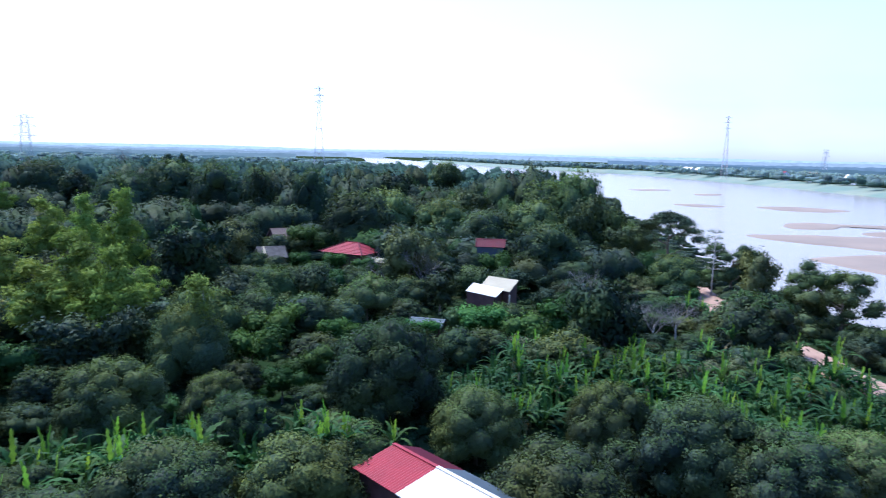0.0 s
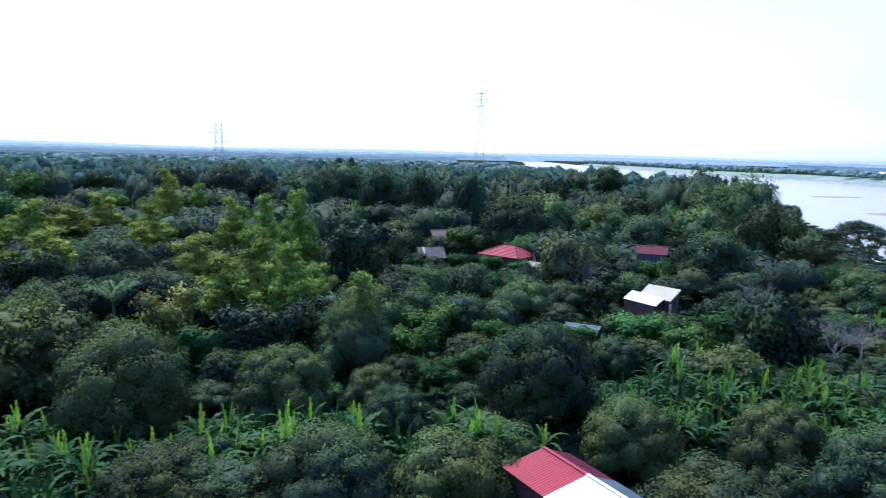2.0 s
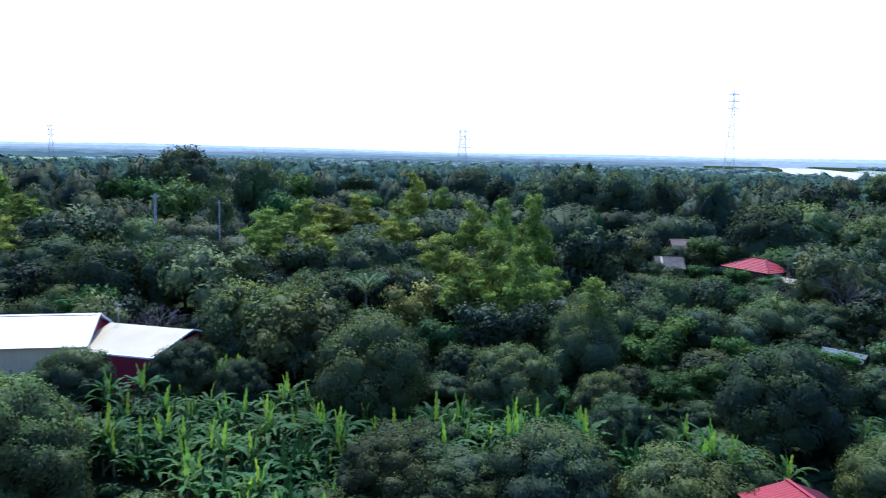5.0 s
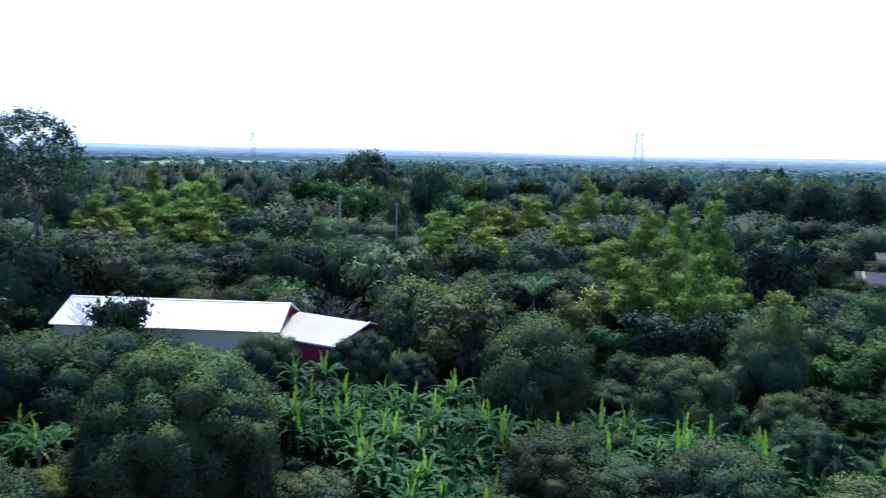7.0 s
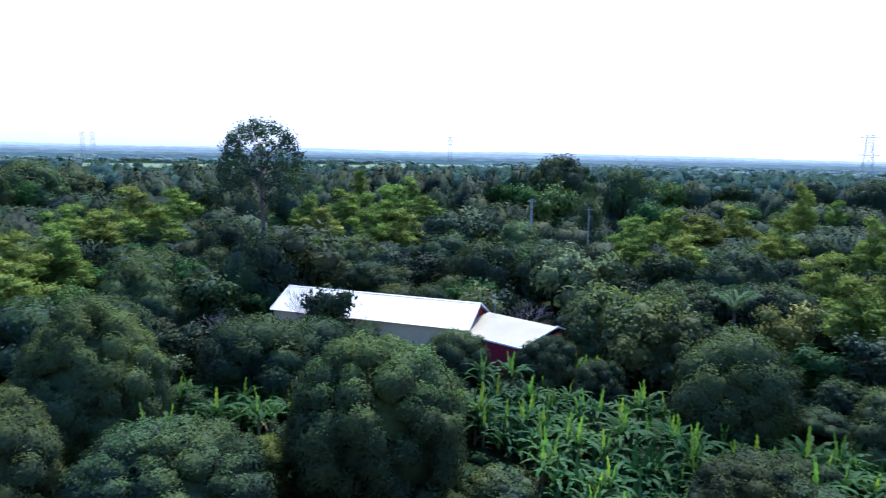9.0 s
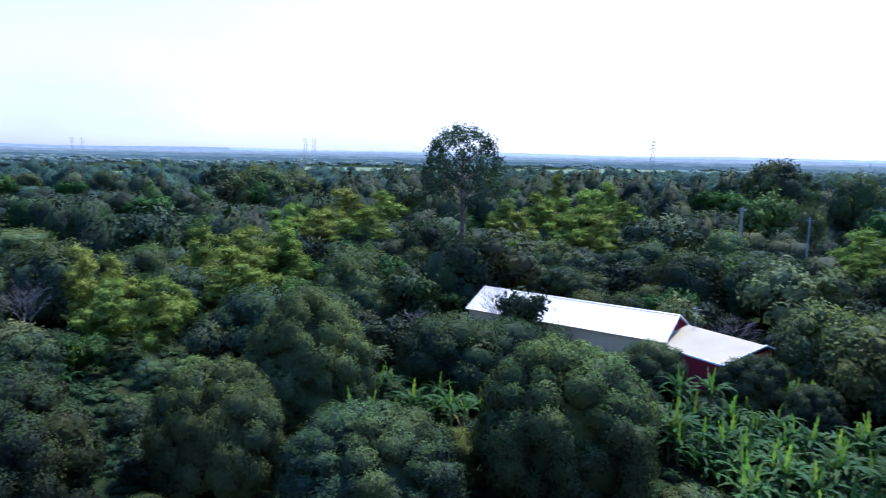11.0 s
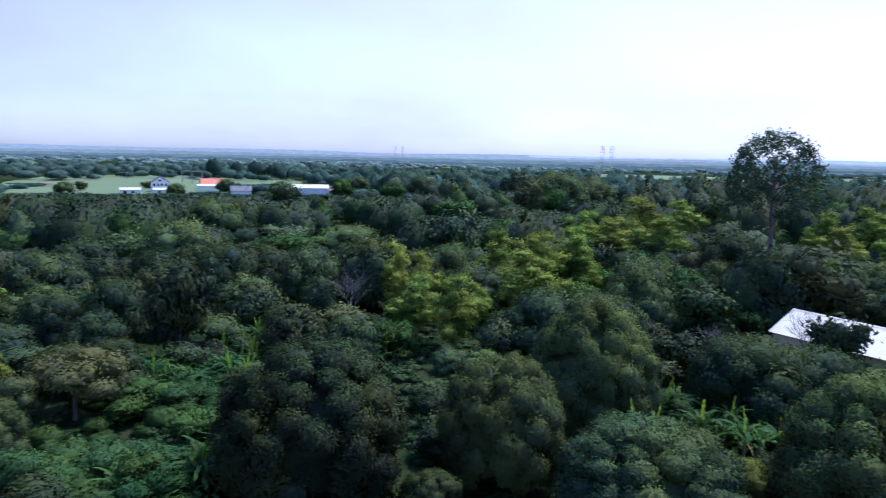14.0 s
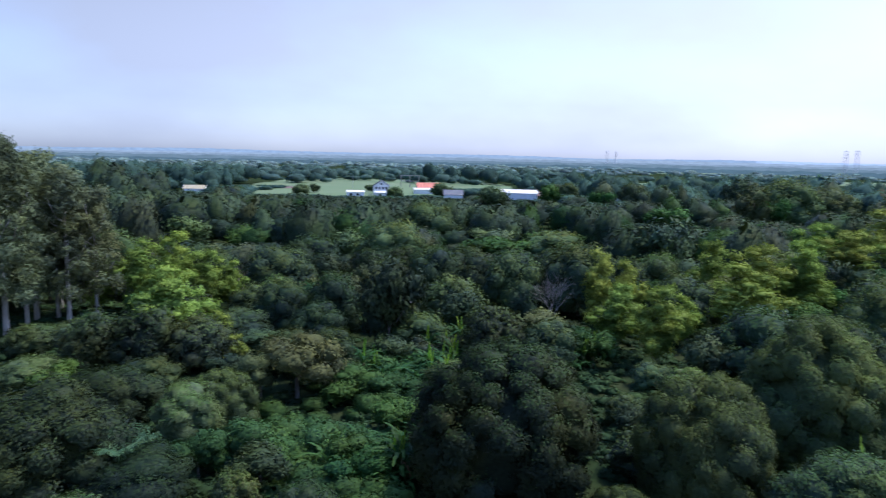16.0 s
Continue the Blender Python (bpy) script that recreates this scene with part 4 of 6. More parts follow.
def bamboo(form):
    """10 m wide, 15 m high: culms that arch outwards, with plumes hanging in tiers along them."""
    root = thing("bamboo_clump", "feathery yellow-green bamboo clump with arching culms", "bamboo", "bamboo clumps")
    pr = random.Random(500 + form)
    blobs = []
    for k in range(17):
        a, r = k * 2.4 + pr.uniform(-0.3, 0.3), pr.uniform(0.2, 1.1)
        reach = 0.5 + 4.3 * (k / 16) ** 0.8
        top = 14.8 - pr.uniform(0.0, 1.2) if k < 4 else pr.uniform(9.0, 14.0) - reach * 0.75
        base = Vector((math.cos(a) * r * 0.6, math.sin(a) * r * 0.6, -0.2))
        out = Vector((math.cos(a), math.sin(a), 0))
        line = [base + out * reach * t ** 2.2 + Vector((0, 0, top * (t - 0.1 * t ** 4) / 0.9)) for t in (0, 0.25, 0.5, 0.75, 0.92, 1.0)]
        if k % 3 == 0:
            bm = bmesh.new()
            tube(bm, line, [0.06, 0.055, 0.045, 0.03, 0.018, 0.008], 5)
            part("culm", bm, CULM, root)
        for t in (0.5, 0.74, 0.97) if k % 2 else (0.62, 0.86):
            seg = min(4, sum(t > q for q in (0.25, 0.5, 0.75, 0.92)))
            lo, hi = (0, 0.25, 0.5, 0.75, 0.92)[seg], (0.25, 0.5, 0.75, 0.92, 1.0)[seg]
            p = line[seg].lerp(line[seg + 1], (t - lo) / (hi - lo))
            blobs.append((p.x + pr.uniform(-0.5, 0.5), p.y + pr.uniform(-0.5, 0.5), p.z - 0.3, pr.uniform(1.0, 1.6) * (1.2 - 0.35 * t)))
    n, per, leaf = (80, 5, 0.42) if form < 10 else (46, 4, 0.56)
    crown_part("crown", cloud_crown(540 + form, blobs, n, per, leaf, 0.4, 0.62, 0.6, 0.34), BAMBOO, root, "plumes of narrow yellow-green leaves")
    return root


def banana_leaf(seed, length, width, rise, bend, material):
    """A long arched blade, folded along its rib, with a ragged edge."""
    rng = random.Random(seed)
    v, f = [], []
    n = 11
    for k in range(n + 1):
        t = k / n
        ang = rise - bend * t ** 1.4
        if k == 0:
            p = Vector((0.08, 0, 0))
        else:
            p = p + Vector((math.cos(ang), 0, math.sin(ang))) * length / n
        w = width * (0.12 if k == 0 else math.sin(math.pi * min(0.97, 0.12 + t * 0.86)) ** 0.6) / 2
        tear = (0.5 if k % 2 else 1.1) * rng.uniform(0.85, 1.1)
        up = Vector((-math.sin(ang), 0, math.cos(ang)))
        v += [p + Vector((0, w * tear, 0)) + up * w * rng.uniform(-0.1, 0.45), p, p + Vector((0, -w * tear * rng.uniform(0.8, 1.2), 0)) + up * w * rng.uniform(-0.1, 0.45)]
        if k:
            b = (k - 1) * 3
            f += [(b, b + 1, b + 4, b + 3), (b + 1, b + 2, b + 5, b + 4)]
    return raw_mesh("leaf", [tuple(p) for p in v], f, material, True)


LEAF_SHAPES = {}


def leaf_shape(k, material):
    if (k, material.name) not in LEAF_SHAPES:
        length, width, rise, bend = ((2.4, 0.44, 1.2, 1.2), (2.6, 0.46, 1.0, 1.6), (2.4, 0.46, 1.25, 2.2), (2.4, 0.36, 1.52, 0.2), (1.4, 0.3, -0.5, 0.9))[k]
        LEAF_SHAPES[k, material.name] = banana_leaf(k, length, width, rise, bend, material)
    return LEAF_SHAPES[k, material.name]


def banana_plant(form):
    """About 4 m high."""
    root = thing("banana_plant", "banana plant with long arching ragged green leaves", "banana plant", "banana plants")
    rng = random.Random(900 + form)
    stem = 1.5 + 0.25 * form
    bm = bmesh.new()
    tube(bm, [(0, 0, -0.3), (0, 0, stem * 0.5), (0, 0, stem)], [0.14, 0.12, 0.08], 7)
    part("stem", bm, STEM, root)
    for k in range(8):
        ob = part("leaf", leaf_shape(k % 3, BANANA), BANANA, root)
        ob.matrix_basis = pose(0, 0, stem - 0.05 + 0.03 * k, 0, rng.uniform(-10, 10), k * 137.5 + rng.uniform(-15, 15)) @ Matrix.Scale(rng.uniform(0.85, 1.15), 4)
    for k in range(1 + form % 2):
        ob = part("leaf", leaf_shape(3, BANANA_YOUNG), BANANA_YOUNG, root, "upright young yellow-green leaf")
        ob.matrix_basis = pose(0, 0, stem, 0, -2 + 5 * k, 60 * form + 110 * k)
    ob = part("leaf", leaf_shape(4, BANANA_DRY), BANANA_DRY, root, "withered brown hanging leaf")
    ob.matrix_basis = pose(0, 0, stem - 0.2, 0, 0, 100 + 70 * form)
    return root


def palm(form):
    """About 6 m wide, 6 m high."""
    root = thing("palm_tree", "palm with long drooping feather fronds", "palm tree", "palms")
    rng, nr = random.Random(form), np.random.default_rng(form)
    bm = bmesh.new()
    tube(bm, [(0, 0, -0.3), (0.05, 0, 1.8), (0.1, 0, 3.2)], [0.22, 0.17, 0.14], 7)
    part("trunk", bm, BARK, root)
    for k in range(16):
        a, up = k * 2.4, rng.uniform(1.0, 1.5)
        pts = []
        p = Vector((0.1, 0, 3.2))
        ang = up
        for s in range(9):
            pts.append(p)
            p = p + Vector((math.cos(a) * math.cos(ang), math.sin(a) * math.cos(ang), math.sin(ang))) * 0.42
            ang -= 0.12
        bm = bmesh.new()
        tube(bm, pts, [0.035 - 0.003 * s for s in range(9)], 4)
        frond = part("frond", bm, PALM, root)
        at = np.array([pts[s].lerp(pts[s + 1], u) for s in range(1, 8) for u in (0, 0.33, 0.66) for _ in (0, 1)])
        side = np.array([-math.sin(a), math.cos(a), 0]) * np.tile([1, -1], len(at) // 2)[:, None]
        way = unit(side + np.array([math.cos(a), math.sin(a), 0]) * 0.5 + np.array([0, 0, -0.25]) + nr.normal(0, 0.12, (len(at), 3)))
        crown_part("leaflet_fringe", leaves(at, way, np.tile([0, 0, 1.0], (len(at), 1)), np.full(len(at), 0.75), np.full(len(at), 0.09)), PALM, frond)
    return root


def emergent_tree(form):
    """The tall tree: 27 m high on a bare pale trunk, with a rounded open crown 13 m wide."""
    root = thing("emergent_tree", "very tall tree with a bare trunk and rounded airy crown", "tree")
    rng = random.Random(77)
    bm = bmesh.new()
    tube(bm, [(0, 0, -0.5), (0, 0, 6), (0.15, 0.1, 12), (0.1, 0, 17), (0, 0, 22)], [0.55, 0.42, 0.36, 0.3, 0.15], 9)
    tips = []
    for k in range(18):
        a, z0 = k * 2.4, 13.5 + 8 * k / 18
        reach = 5.8 * math.sqrt(max(0.1, 1 - ((z0 - 16) / 11) ** 2)) * rng.uniform(0.75, 1)
        base = Vector((0.1, 0, z0))
        tip = base + Vector((math.cos(a) * reach, math.sin(a) * reach, rng.uniform(1.2, 3.6)))
        tube(bm, [base, base.lerp(tip, 0.5) + Vector((0, 0, 0.3)), tip], [0.15, 0.1, 0.04], 5)
        tips.append(tip)
    part("trunk", bm, BARK, root, "bare trunk with spreading limbs")
    blobs = [(t.x, t.y, t.z, rng.uniform(1.0, 1.5)) for t in tips]
    for k in range(76):
        a, q = k * 2.4, -0.25 + 1.25 * (k + 0.5) / 76
        r, z = 6.9 * math.sqrt(1 - q * q) * rng.uniform(0.8, 1.0), 17.6 + 8.0 * q
        blobs.append((math.cos(a) * r, math.sin(a) * r, z, rng.uniform(0.9, 1.4)))
    crown_part("crown", cloud_crown(610, blobs, 17, 6, 0.42, 0.05, 0.7, 0.0, 0.5), BROAD, root, "airy crown of dark leaf clusters")
    return root


def rain_tree(form):
    """11 m high, 16 m wide, flat layered crown."""
    root = thing("rain_tree", "umbrella-shaped tree with flat layered dark foliage", "tree")
    rng = random.Random(31)
    part("trunk", trunk_mesh(90, 8, 0.35, 7, 6.0, 0.3), BARK, root)
    blobs = []
    for k in range(34):
        a, r = k * 2.4, 1.35 * math.sqrt(k)
        blobs.append((math.cos(a) * r, math.sin(a) * r, 10.2 - 0.07 * r * r * rng.uniform(0.7, 1.4), rng.uniform(1.4, 2.2)))
    crown_part("crown", cloud_crown(620, blobs, 60, 6, 0.4, 0.0, 0.24, 0.5), BROAD, root)
    return root


def river_tree(form):
    """10 m high, 11 m wide, open crown with gaps."""
    root = thing("riverside_tree", "open-crowned dark tree on the river bank", "tree", "riverside trees")
    rng = random.Random(form + 131)
    part("trunk", trunk_mesh(95 + form, 7.5, 0.24, 7, 3.6, 0.3), BARK, root)
    blobs = []
    for k in range(22):
        a, r = k * 2.4, rng.uniform(1.0, 4.7)
        blobs.append((math.cos(a) * r, math.sin(a) * r, rng.uniform(3.0, 9.2) - 0.08 * r * r, rng.uniform(1.1, 1.9)))
    crown_part("crown", cloud_crown(640 + form, blobs, 54, 7, 0.34, 0.1, 0.75, 0.55), BROAD, root)
    return root


def tiered_tree(form):
    """12 m high, thin and nearly bare, with level tiers of branches."""
    root = thing("tiered_tree", "thin sparse tree with level tiers of branches", "tree")
    rng = random.Random(8)
    bm = bmesh.new()
    tube(bm, [(0, 0, -0.4), (0, 0, 6), (0.1, 0, 12)], [0.16, 0.11, 0.03], 6)
    blobs = []
    for tier in range(7):
        z = 5 + tier * 1.05
        for k in range(6):
            a, r = k * 1.05 + tier * 0.5, (3.4 - 0.36 * tier) * rng.uniform(0.7, 1.1)
            tip = Vector((math.cos(a) * r, math.sin(a) * r, z + 0.35))
            tube(bm, [Vector((0.05, 0, z)), tip * 0.5 + Vector((0, 0, z * 0.5 + 0.05)), tip], [0.05, 0.035, 0.015], 4)
            blobs.append((tip.x * 0.9, tip.y * 0.9, tip.z, 0.45))
    part("trunk", bm, PALE_BARK, root)
    crown_part("crown", cloud_crown(660, blobs, 9, 3, 0.22, 0.0, 0.4, 0.0), BROAD, root, "sparse leaf tufts at the branch tips")
    return root


def feathery_tree(form):
    """22 m high, with a plume-like crown of fine olive foliage over a bare trunk."""
    root = thing("feathery_tree", "tall tree with fine feathery olive-brown foliage", "tree", "tall edge trees")
    rng = random.Random(form + 211)
    part("trunk", trunk_mesh(97 + form, 19, 0.3, 8, 3.6, 0.35), PALE_BARK, root)
    blobs = []
    for k in range(40):
        a, z = k * 2.4, 5 + 16.5 * k / 40
        r = (5.4 - 0.22 * (z - 5)) * rng.uniform(0.35, 1)
        blobs.append((math.cos(a) * r, math.sin(a) * r, z, rng.uniform(1.0, 1.8)))
    crown_part("crown", cloud_crown(670 + form, blobs, 40, 7, 0.5, 0.35, 0.8, 0.0, 0.32), OLIVE, root)
    return root


def slender_tree(form):
    """10 m high, with tufts of leaves one over another on a thin stem."""
    root = thing("slender_tree", "thin young tree with tufts of pale green leaves", "tree")
    rng = random.Random(44)
    bm = bmesh.new()
    tube(bm, [(0, 0, -0.4), (0.1, 0, 5), (0, 0.1, 9.6)], [0.1, 0.07, 0.03], 6)
    part("trunk", bm, PALE_BARK, root)
    blobs = []
    for z, wide, n in ((9.4, 0.9, 7), (7.6, 0.5, 3), (6.2, 1.0, 7), (4.4, 0.9, 5), (2.6, 0.7, 4)):
        blobs += [(rng.uniform(-wide, wide), rng.uniform(-wide, wide), z + rng.uniform(-0.7, 0.6), rng.uniform(0.4, 0.7)) for _ in range(n)]
    crown_part("crown", cloud_crown(690, blobs, 26, 5, 0.4, 0.5, 0.8, 0.0, 0.3), BAMBOO, root, "tufts of narrow pale green leaves")
    return root


KINDS = dict(slender=slender_tree, mango=mango_tree, great=great_mango_tree, broad=broad_tree, olive=olive_tree, bright=bright_tree, bare=bare_tree, bamboo=bamboo,
             banana=banana_plant, palm=palm, emergent=emergent_tree, rain=rain_tree, river=river_tree, tiered=tiered_tree, feathery=feathery_tree)
FORM_SIZE = dict(mango=(8, 7), great=(12, 10), broad=(8, 7), olive=(8, 7), bright=(8, 7), bare=(8, 7), bamboo=(10, 14), river=(11, 10))
FORM_COUNT = dict(mango=4, great=2, broad=5, olive=3, bright=3, bare=2, bamboo=4, river=3)
LITE = ("mango", "broad", "olive", "bright", "bamboo")     # kinds with a plainer form for trees far off
IN_VIEW = []         # x, y, height, half width of what the camera must see over trees
TAKEN = []        # x, y, radius of what stands


TONES = dict(k=(0.34, 0.44, 0.0), d=(0.50, 0.68, 0.0), n=(0.64, 0.94, 0.26), l=(0.88, 1.14, 0.24), y=(0.9, 1.1, 0.7))     # darkest (shade painted into a few trees), dark, usual, light, yellow-tipped leaves
rng_tone = random.Random(61)


def leaf_tone(root, tone):
    low, high, gold = TONES[tone]
    for ob in root.children:
        if ob.name.startswith(("crown", "young_foliage")):
            ob.color = (rng_tone.uniform(low, high), 1 - gold * rng_tone.uniform(0.6, 1.0), 1, 1)


def stand(kind, rows):
    """Trees of one kind: x, y, height, width, and the tone of the leaves where it is not the usual one."""
    for n, (x, y, h, w, *tone) in enumerate(rows):
        fw, fh = FORM_SIZE[kind]
        lite = 10 if math.hypot(x, y) > 66 and kind in LITE else 0
        leaf_tone(place(kind, n % FORM_COUNT[kind] + lite, x, y, w / fw, h / fh, (n * 97) % 360), tone[0] if tone else "l" if kind == "bamboo" else "n")
        TAKEN.append((x, y, w * 0.42))
        if math.hypot(x, y) > 30:
            IN_VIEW.append((x, y, h * 0.5, w * 0.4))


# the orchard, the bamboo and the trees that stand over the canopy
stand("great", [(-38.7, 14.7, 10.2, 11.2), (-38.2, -19.2, 9.8, 11.6, "d"), (-42.4, -7.2, 8.7, 8.3), (-53.2, -1.1, 10.7, 9.7), (-37.3, 2.0, 7.2, 10.3, "d")])
stand("mango", [(-14.4, 35.6, 6.2, 7.3, "d"), (-7.4, 37.0, 6.1, 7.2), (-24.2, 37.0, 3.9, 4.8, "d"), (6.7, 36.3, 6.0, 8.5, "d"), (2.7, 47.0, 5.8, 5.8, "l"), (12.2, 47.7, 6.2, 5.6), (17.1, 43.5, 6.7, 7.4, "d"), (21.4, 40.3, 5.7, 7.2, "d"), (27.2, 42.6, 5.0, 6.3), (-23.9, 48.9, 6.6, 7.3), (-17.4, 52.3, 4.7, 4.7), (-14.2, 47.2, 4.7, 5.3, "d"), (-4.3, 54.7, 8.6, 8.6, "d"), (-41.2, 7.3, 4.1, 5.1, "y"), (-24.0, 32.5, 4.9, 7.0, "d"), (-20.5, 33.4, 4.1, 6.8, "d"), (-54.4, 29.4, 5.6, 5.9, "d"), (-49.2, 36.3, 5.5, 5.8, "d"), (-43.7, 37.7, 4.6, 4.6, "d"), (-46.7, 47.0, 8.3, 9.3), (-33.2, 42.0, 8.9, 8.9), (-36.8, -10.8, 3.0, 3.7)])
stand("mango", [(-22.3, -44.0, 7.0, 10.0, "k"), (-36.4, -42.9, 4.6, 5.1), (-40.7, -65.0, 5.5, 6.8, "d"), (-43.5, -60.8, 6.2, 7.3, "d"), (-46.3, -56.7, 5.2, 6.5, "d")])
stand("bright", [(-18.7, 75.1, 6.0, 7.5), (-18.3, 65.7, 5.3, 6.6), (-12.1, 61.7, 4.5, 5.6), (-13.7, 58.5, 3.4, 4.9), (4.6, 80.9, 4.7, 7.8), (10.3, 75.8, 5.4, 6.8), (-27.7, 144.4, 7.9, 11.2), (-11.3, 75.4, 4.0, 4.9), (-43.2, 32.4, 2.9, 4.1), (-179.8, 119.7, 15.9, 17.6), (-157.3, 160.9, 16.5, 16.5), (-127.1, 123.8, 13.0, 14.5), (-141.4, 176.4, 10.0, 11.1), (-219.2, -15.6, 12.9, 10.8), (-294.4, -110.1, 12.8, 12.8), (-274.5, -81.8, 11.7, 11.7), (-201.1, -41.8, 10.0, 16.7), (-32.3, -36.1, 4.0, 5.6, "d"), (-29.2, -37.8, 3.4, 4.8, "d"), (-46.5, -37.8, 3.5, 6.9), (-48.5, -34.3, 3.0, 5.9, "d"), (-35.3, -30.5, 3.1, 5.1, "d")])
stand("bright", [(-153.4, -56.4, 6.4, 15.9), (-129.2, -61.3, 6.1, 17.4), (-105.0, -109.1, 7.7, 11.0), (-33.7, -27.4, 2.8, 5.6, "d")])
stand("broad", [(-22.6, 61.8, 7.3, 6.1), (17.5, 72.7, 9.6, 8.7, "d"), (-18.0, 149.0, 13.0, 14.0, "d"), (-35.7, 186.2, 16.6, 9.2, "d"), (-34.9, 96.1, 12.3, 12.3, "d"), (-59.1, 220.3, 15.6, 11.1, "d"), (-66.0, 212.0, 14.0, 12.0, "d"), (-13.3, 170.3, 12.4, 12.4), (-0.8, 167.0, 10.9, 12.1), (-17.4, 246.8, 16.1, 16.1, "d"), (9.1, 151.4, 9.8, 12.2, "d"), (21.5, 162.7, 13.1, 14.6, "d"), (18.5, 122.8, 9.9, 11.0, "d"), (32.8, 190.3, 14.1, 14.1), (-0.2, 94.2, 6.1, 6.8, "d"), (-9.8, 89.8, 5.9, 6.5), (-16.9, 92.2, 6.8, 6.8, "d"), (-24.6, 65.0, 6.3, 5.8), (-59.3, 12.1, 7.5, 9.4, "d"), (-67.2, 21.3, 8.6, 7.2, "d"), (-94.6, 22.0, 5.7, 6.3), (-117.8, 66.6, 12.3, 17.6, "d")])
stand("broad", [(-111.3, 59.4, 7.4, 9.2, "d"), (-92.2, 44.5, 7.3, 9.2, "d"), (-83.1, 50.5, 9.5, 9.5, "d"), (-113.3, 76.3, 8.9, 8.9), (-72.7, 75.0, 8.4, 9.4, "d"), (-69.9, 87.4, 8.8, 11.0, "d"), (-72.3, 102.1, 6.4, 7.2, "d"), (-74.2, 86.2, 5.0, 5.6, "d"), (-196.3, 147.2, 21.7, 18.1, "d"), (-133.0, 99.5, 16.2, 16.2, "y"), (-140.5, 130.2, 18.8, 12.5), (-190.3, 230.1, 13.2, 14.6), (-64.0, 196.0, 17.0, 14.0, "d"), (-84.4, 220.1, 17.3, 17.3, "d"), (-46.3, 175.2, 17.8, 8.9, "d"), (-41.5, 138.0, 8.2, 9.0, "d"), (-104.0, 43.8, 6.6, 8.3, "d"), (-91.7, 40.0, 5.1, 7.4, "d"), (-96.8, 38.1, 5.4, 6.8, "d"), (-92.2, 223.0, 13.8, 13.8, "d")])
stand("broad", [(-91.6, 197.8, 14.2, 14.2, "d"), (-117.8, 223.8, 14.4, 14.4, "d"), (-136.3, 237.0, 15.6, 15.6, "d"), (-164.8, 246.0, 14.5, 14.5, "d"), (-81.0, 11.9, 8.1, 10.2), (-91.0, 5.0, 8.3, 8.3), (-69.2, 8.2, 5.3, 7.6, "d"), (-66.8, 13.2, 5.1, 8.6, "d"), (-62.0, 17.6, 6.1, 8.7, "d"), (-118.0, -25.7, 13.3, 14.8, "d"), (-294.0, -73.6, 12.4, 12.4, "d"), (-223.5, -106.6, 12.9, 16.1), (-89.7, -48.1, 8.3, 8.3, "d"), (-84.4, -38.6, 9.1, 8.3, "d"), (-138.0, -66.5, 6.8, 13.6, "l"), (-139.5, -52.1, 6.6, 13.3, "l"), (-290.8, -31.5, 17.2, 19.1, "d"), (-245.5, -13.3, 16.3, 18.1), (-266.0, -1.3, 13.9, 17.4), (-198.6, 29.5, 13.3, 14.8)])
stand("broad", [(-124.7, 22.3, 9.4, 9.4, "d"), (-61.7, -43.7, 11.2, 8.0, "d"), (-64.4, -53.6, 7.4, 6.1, "d"), (-75.4, -71.6, 8.1, 10.1, "d"), (-95.8, -115.4, 9.7, 12.1), (-91.0, -79.8, 7.8, 9.8, "d"), (-108.3, -83.6, 8.0, 10.0, "l"), (-112.3, -75.6, 8.8, 11.0), (-85.5, -51.4, 8.8, 7.3, "d"), (-90.6, -40.8, 7.3, 7.3, "d"), (-150.8, -90.3, 10.0, 14.3), (-85.9, -71.5, 6.5, 7.3, "d"), (-62.3, -59.9, 6.3, 6.3, "d"), (-57.1, -50.3, 5.6, 5.6, "d"), (-68.0, 21.1, 5.3, 5.9, "d"), (-65.4, 24.3, 4.2, 4.6, "d"), (-115.1, 25.7, 9.5, 10.5, "d"), (-32.9, -43.1, 4.3, 5.4), (-31.6, -49.9, 5.0, 7.2, "k"), (-29.8, -32.7, 3.4, 5.6, "k")])
stand("broad", [(-24.6, -37.6, 3.4, 5.7, "k"), (-23.4, -42.5, 3.9, 6.4, "k"), (-64.3, -41.4, 4.1, 6.9)])
stand("olive", [(-5.2, 106.9, 11.2, 11.2), (7.4, 212.5, 12.4, 15.5), (-93.9, 27.7, 11.9, 15.8, "d"), (-68.4, 54.8, 10.8, 13.5), (-120.9, 99.9, 15.4, 7.7), (-45.7, 65.7, 7.1, 7.9, "y"), (-37.5, 121.4, 8.8, 8.8), (-78.8, -31.7, 3.8, 7.6), (-221.1, -20.7, 16.3, 16.3), (-44.8, -42.5, 6.7, 9.6), (-43.0, -45.2, 4.6, 5.1)])
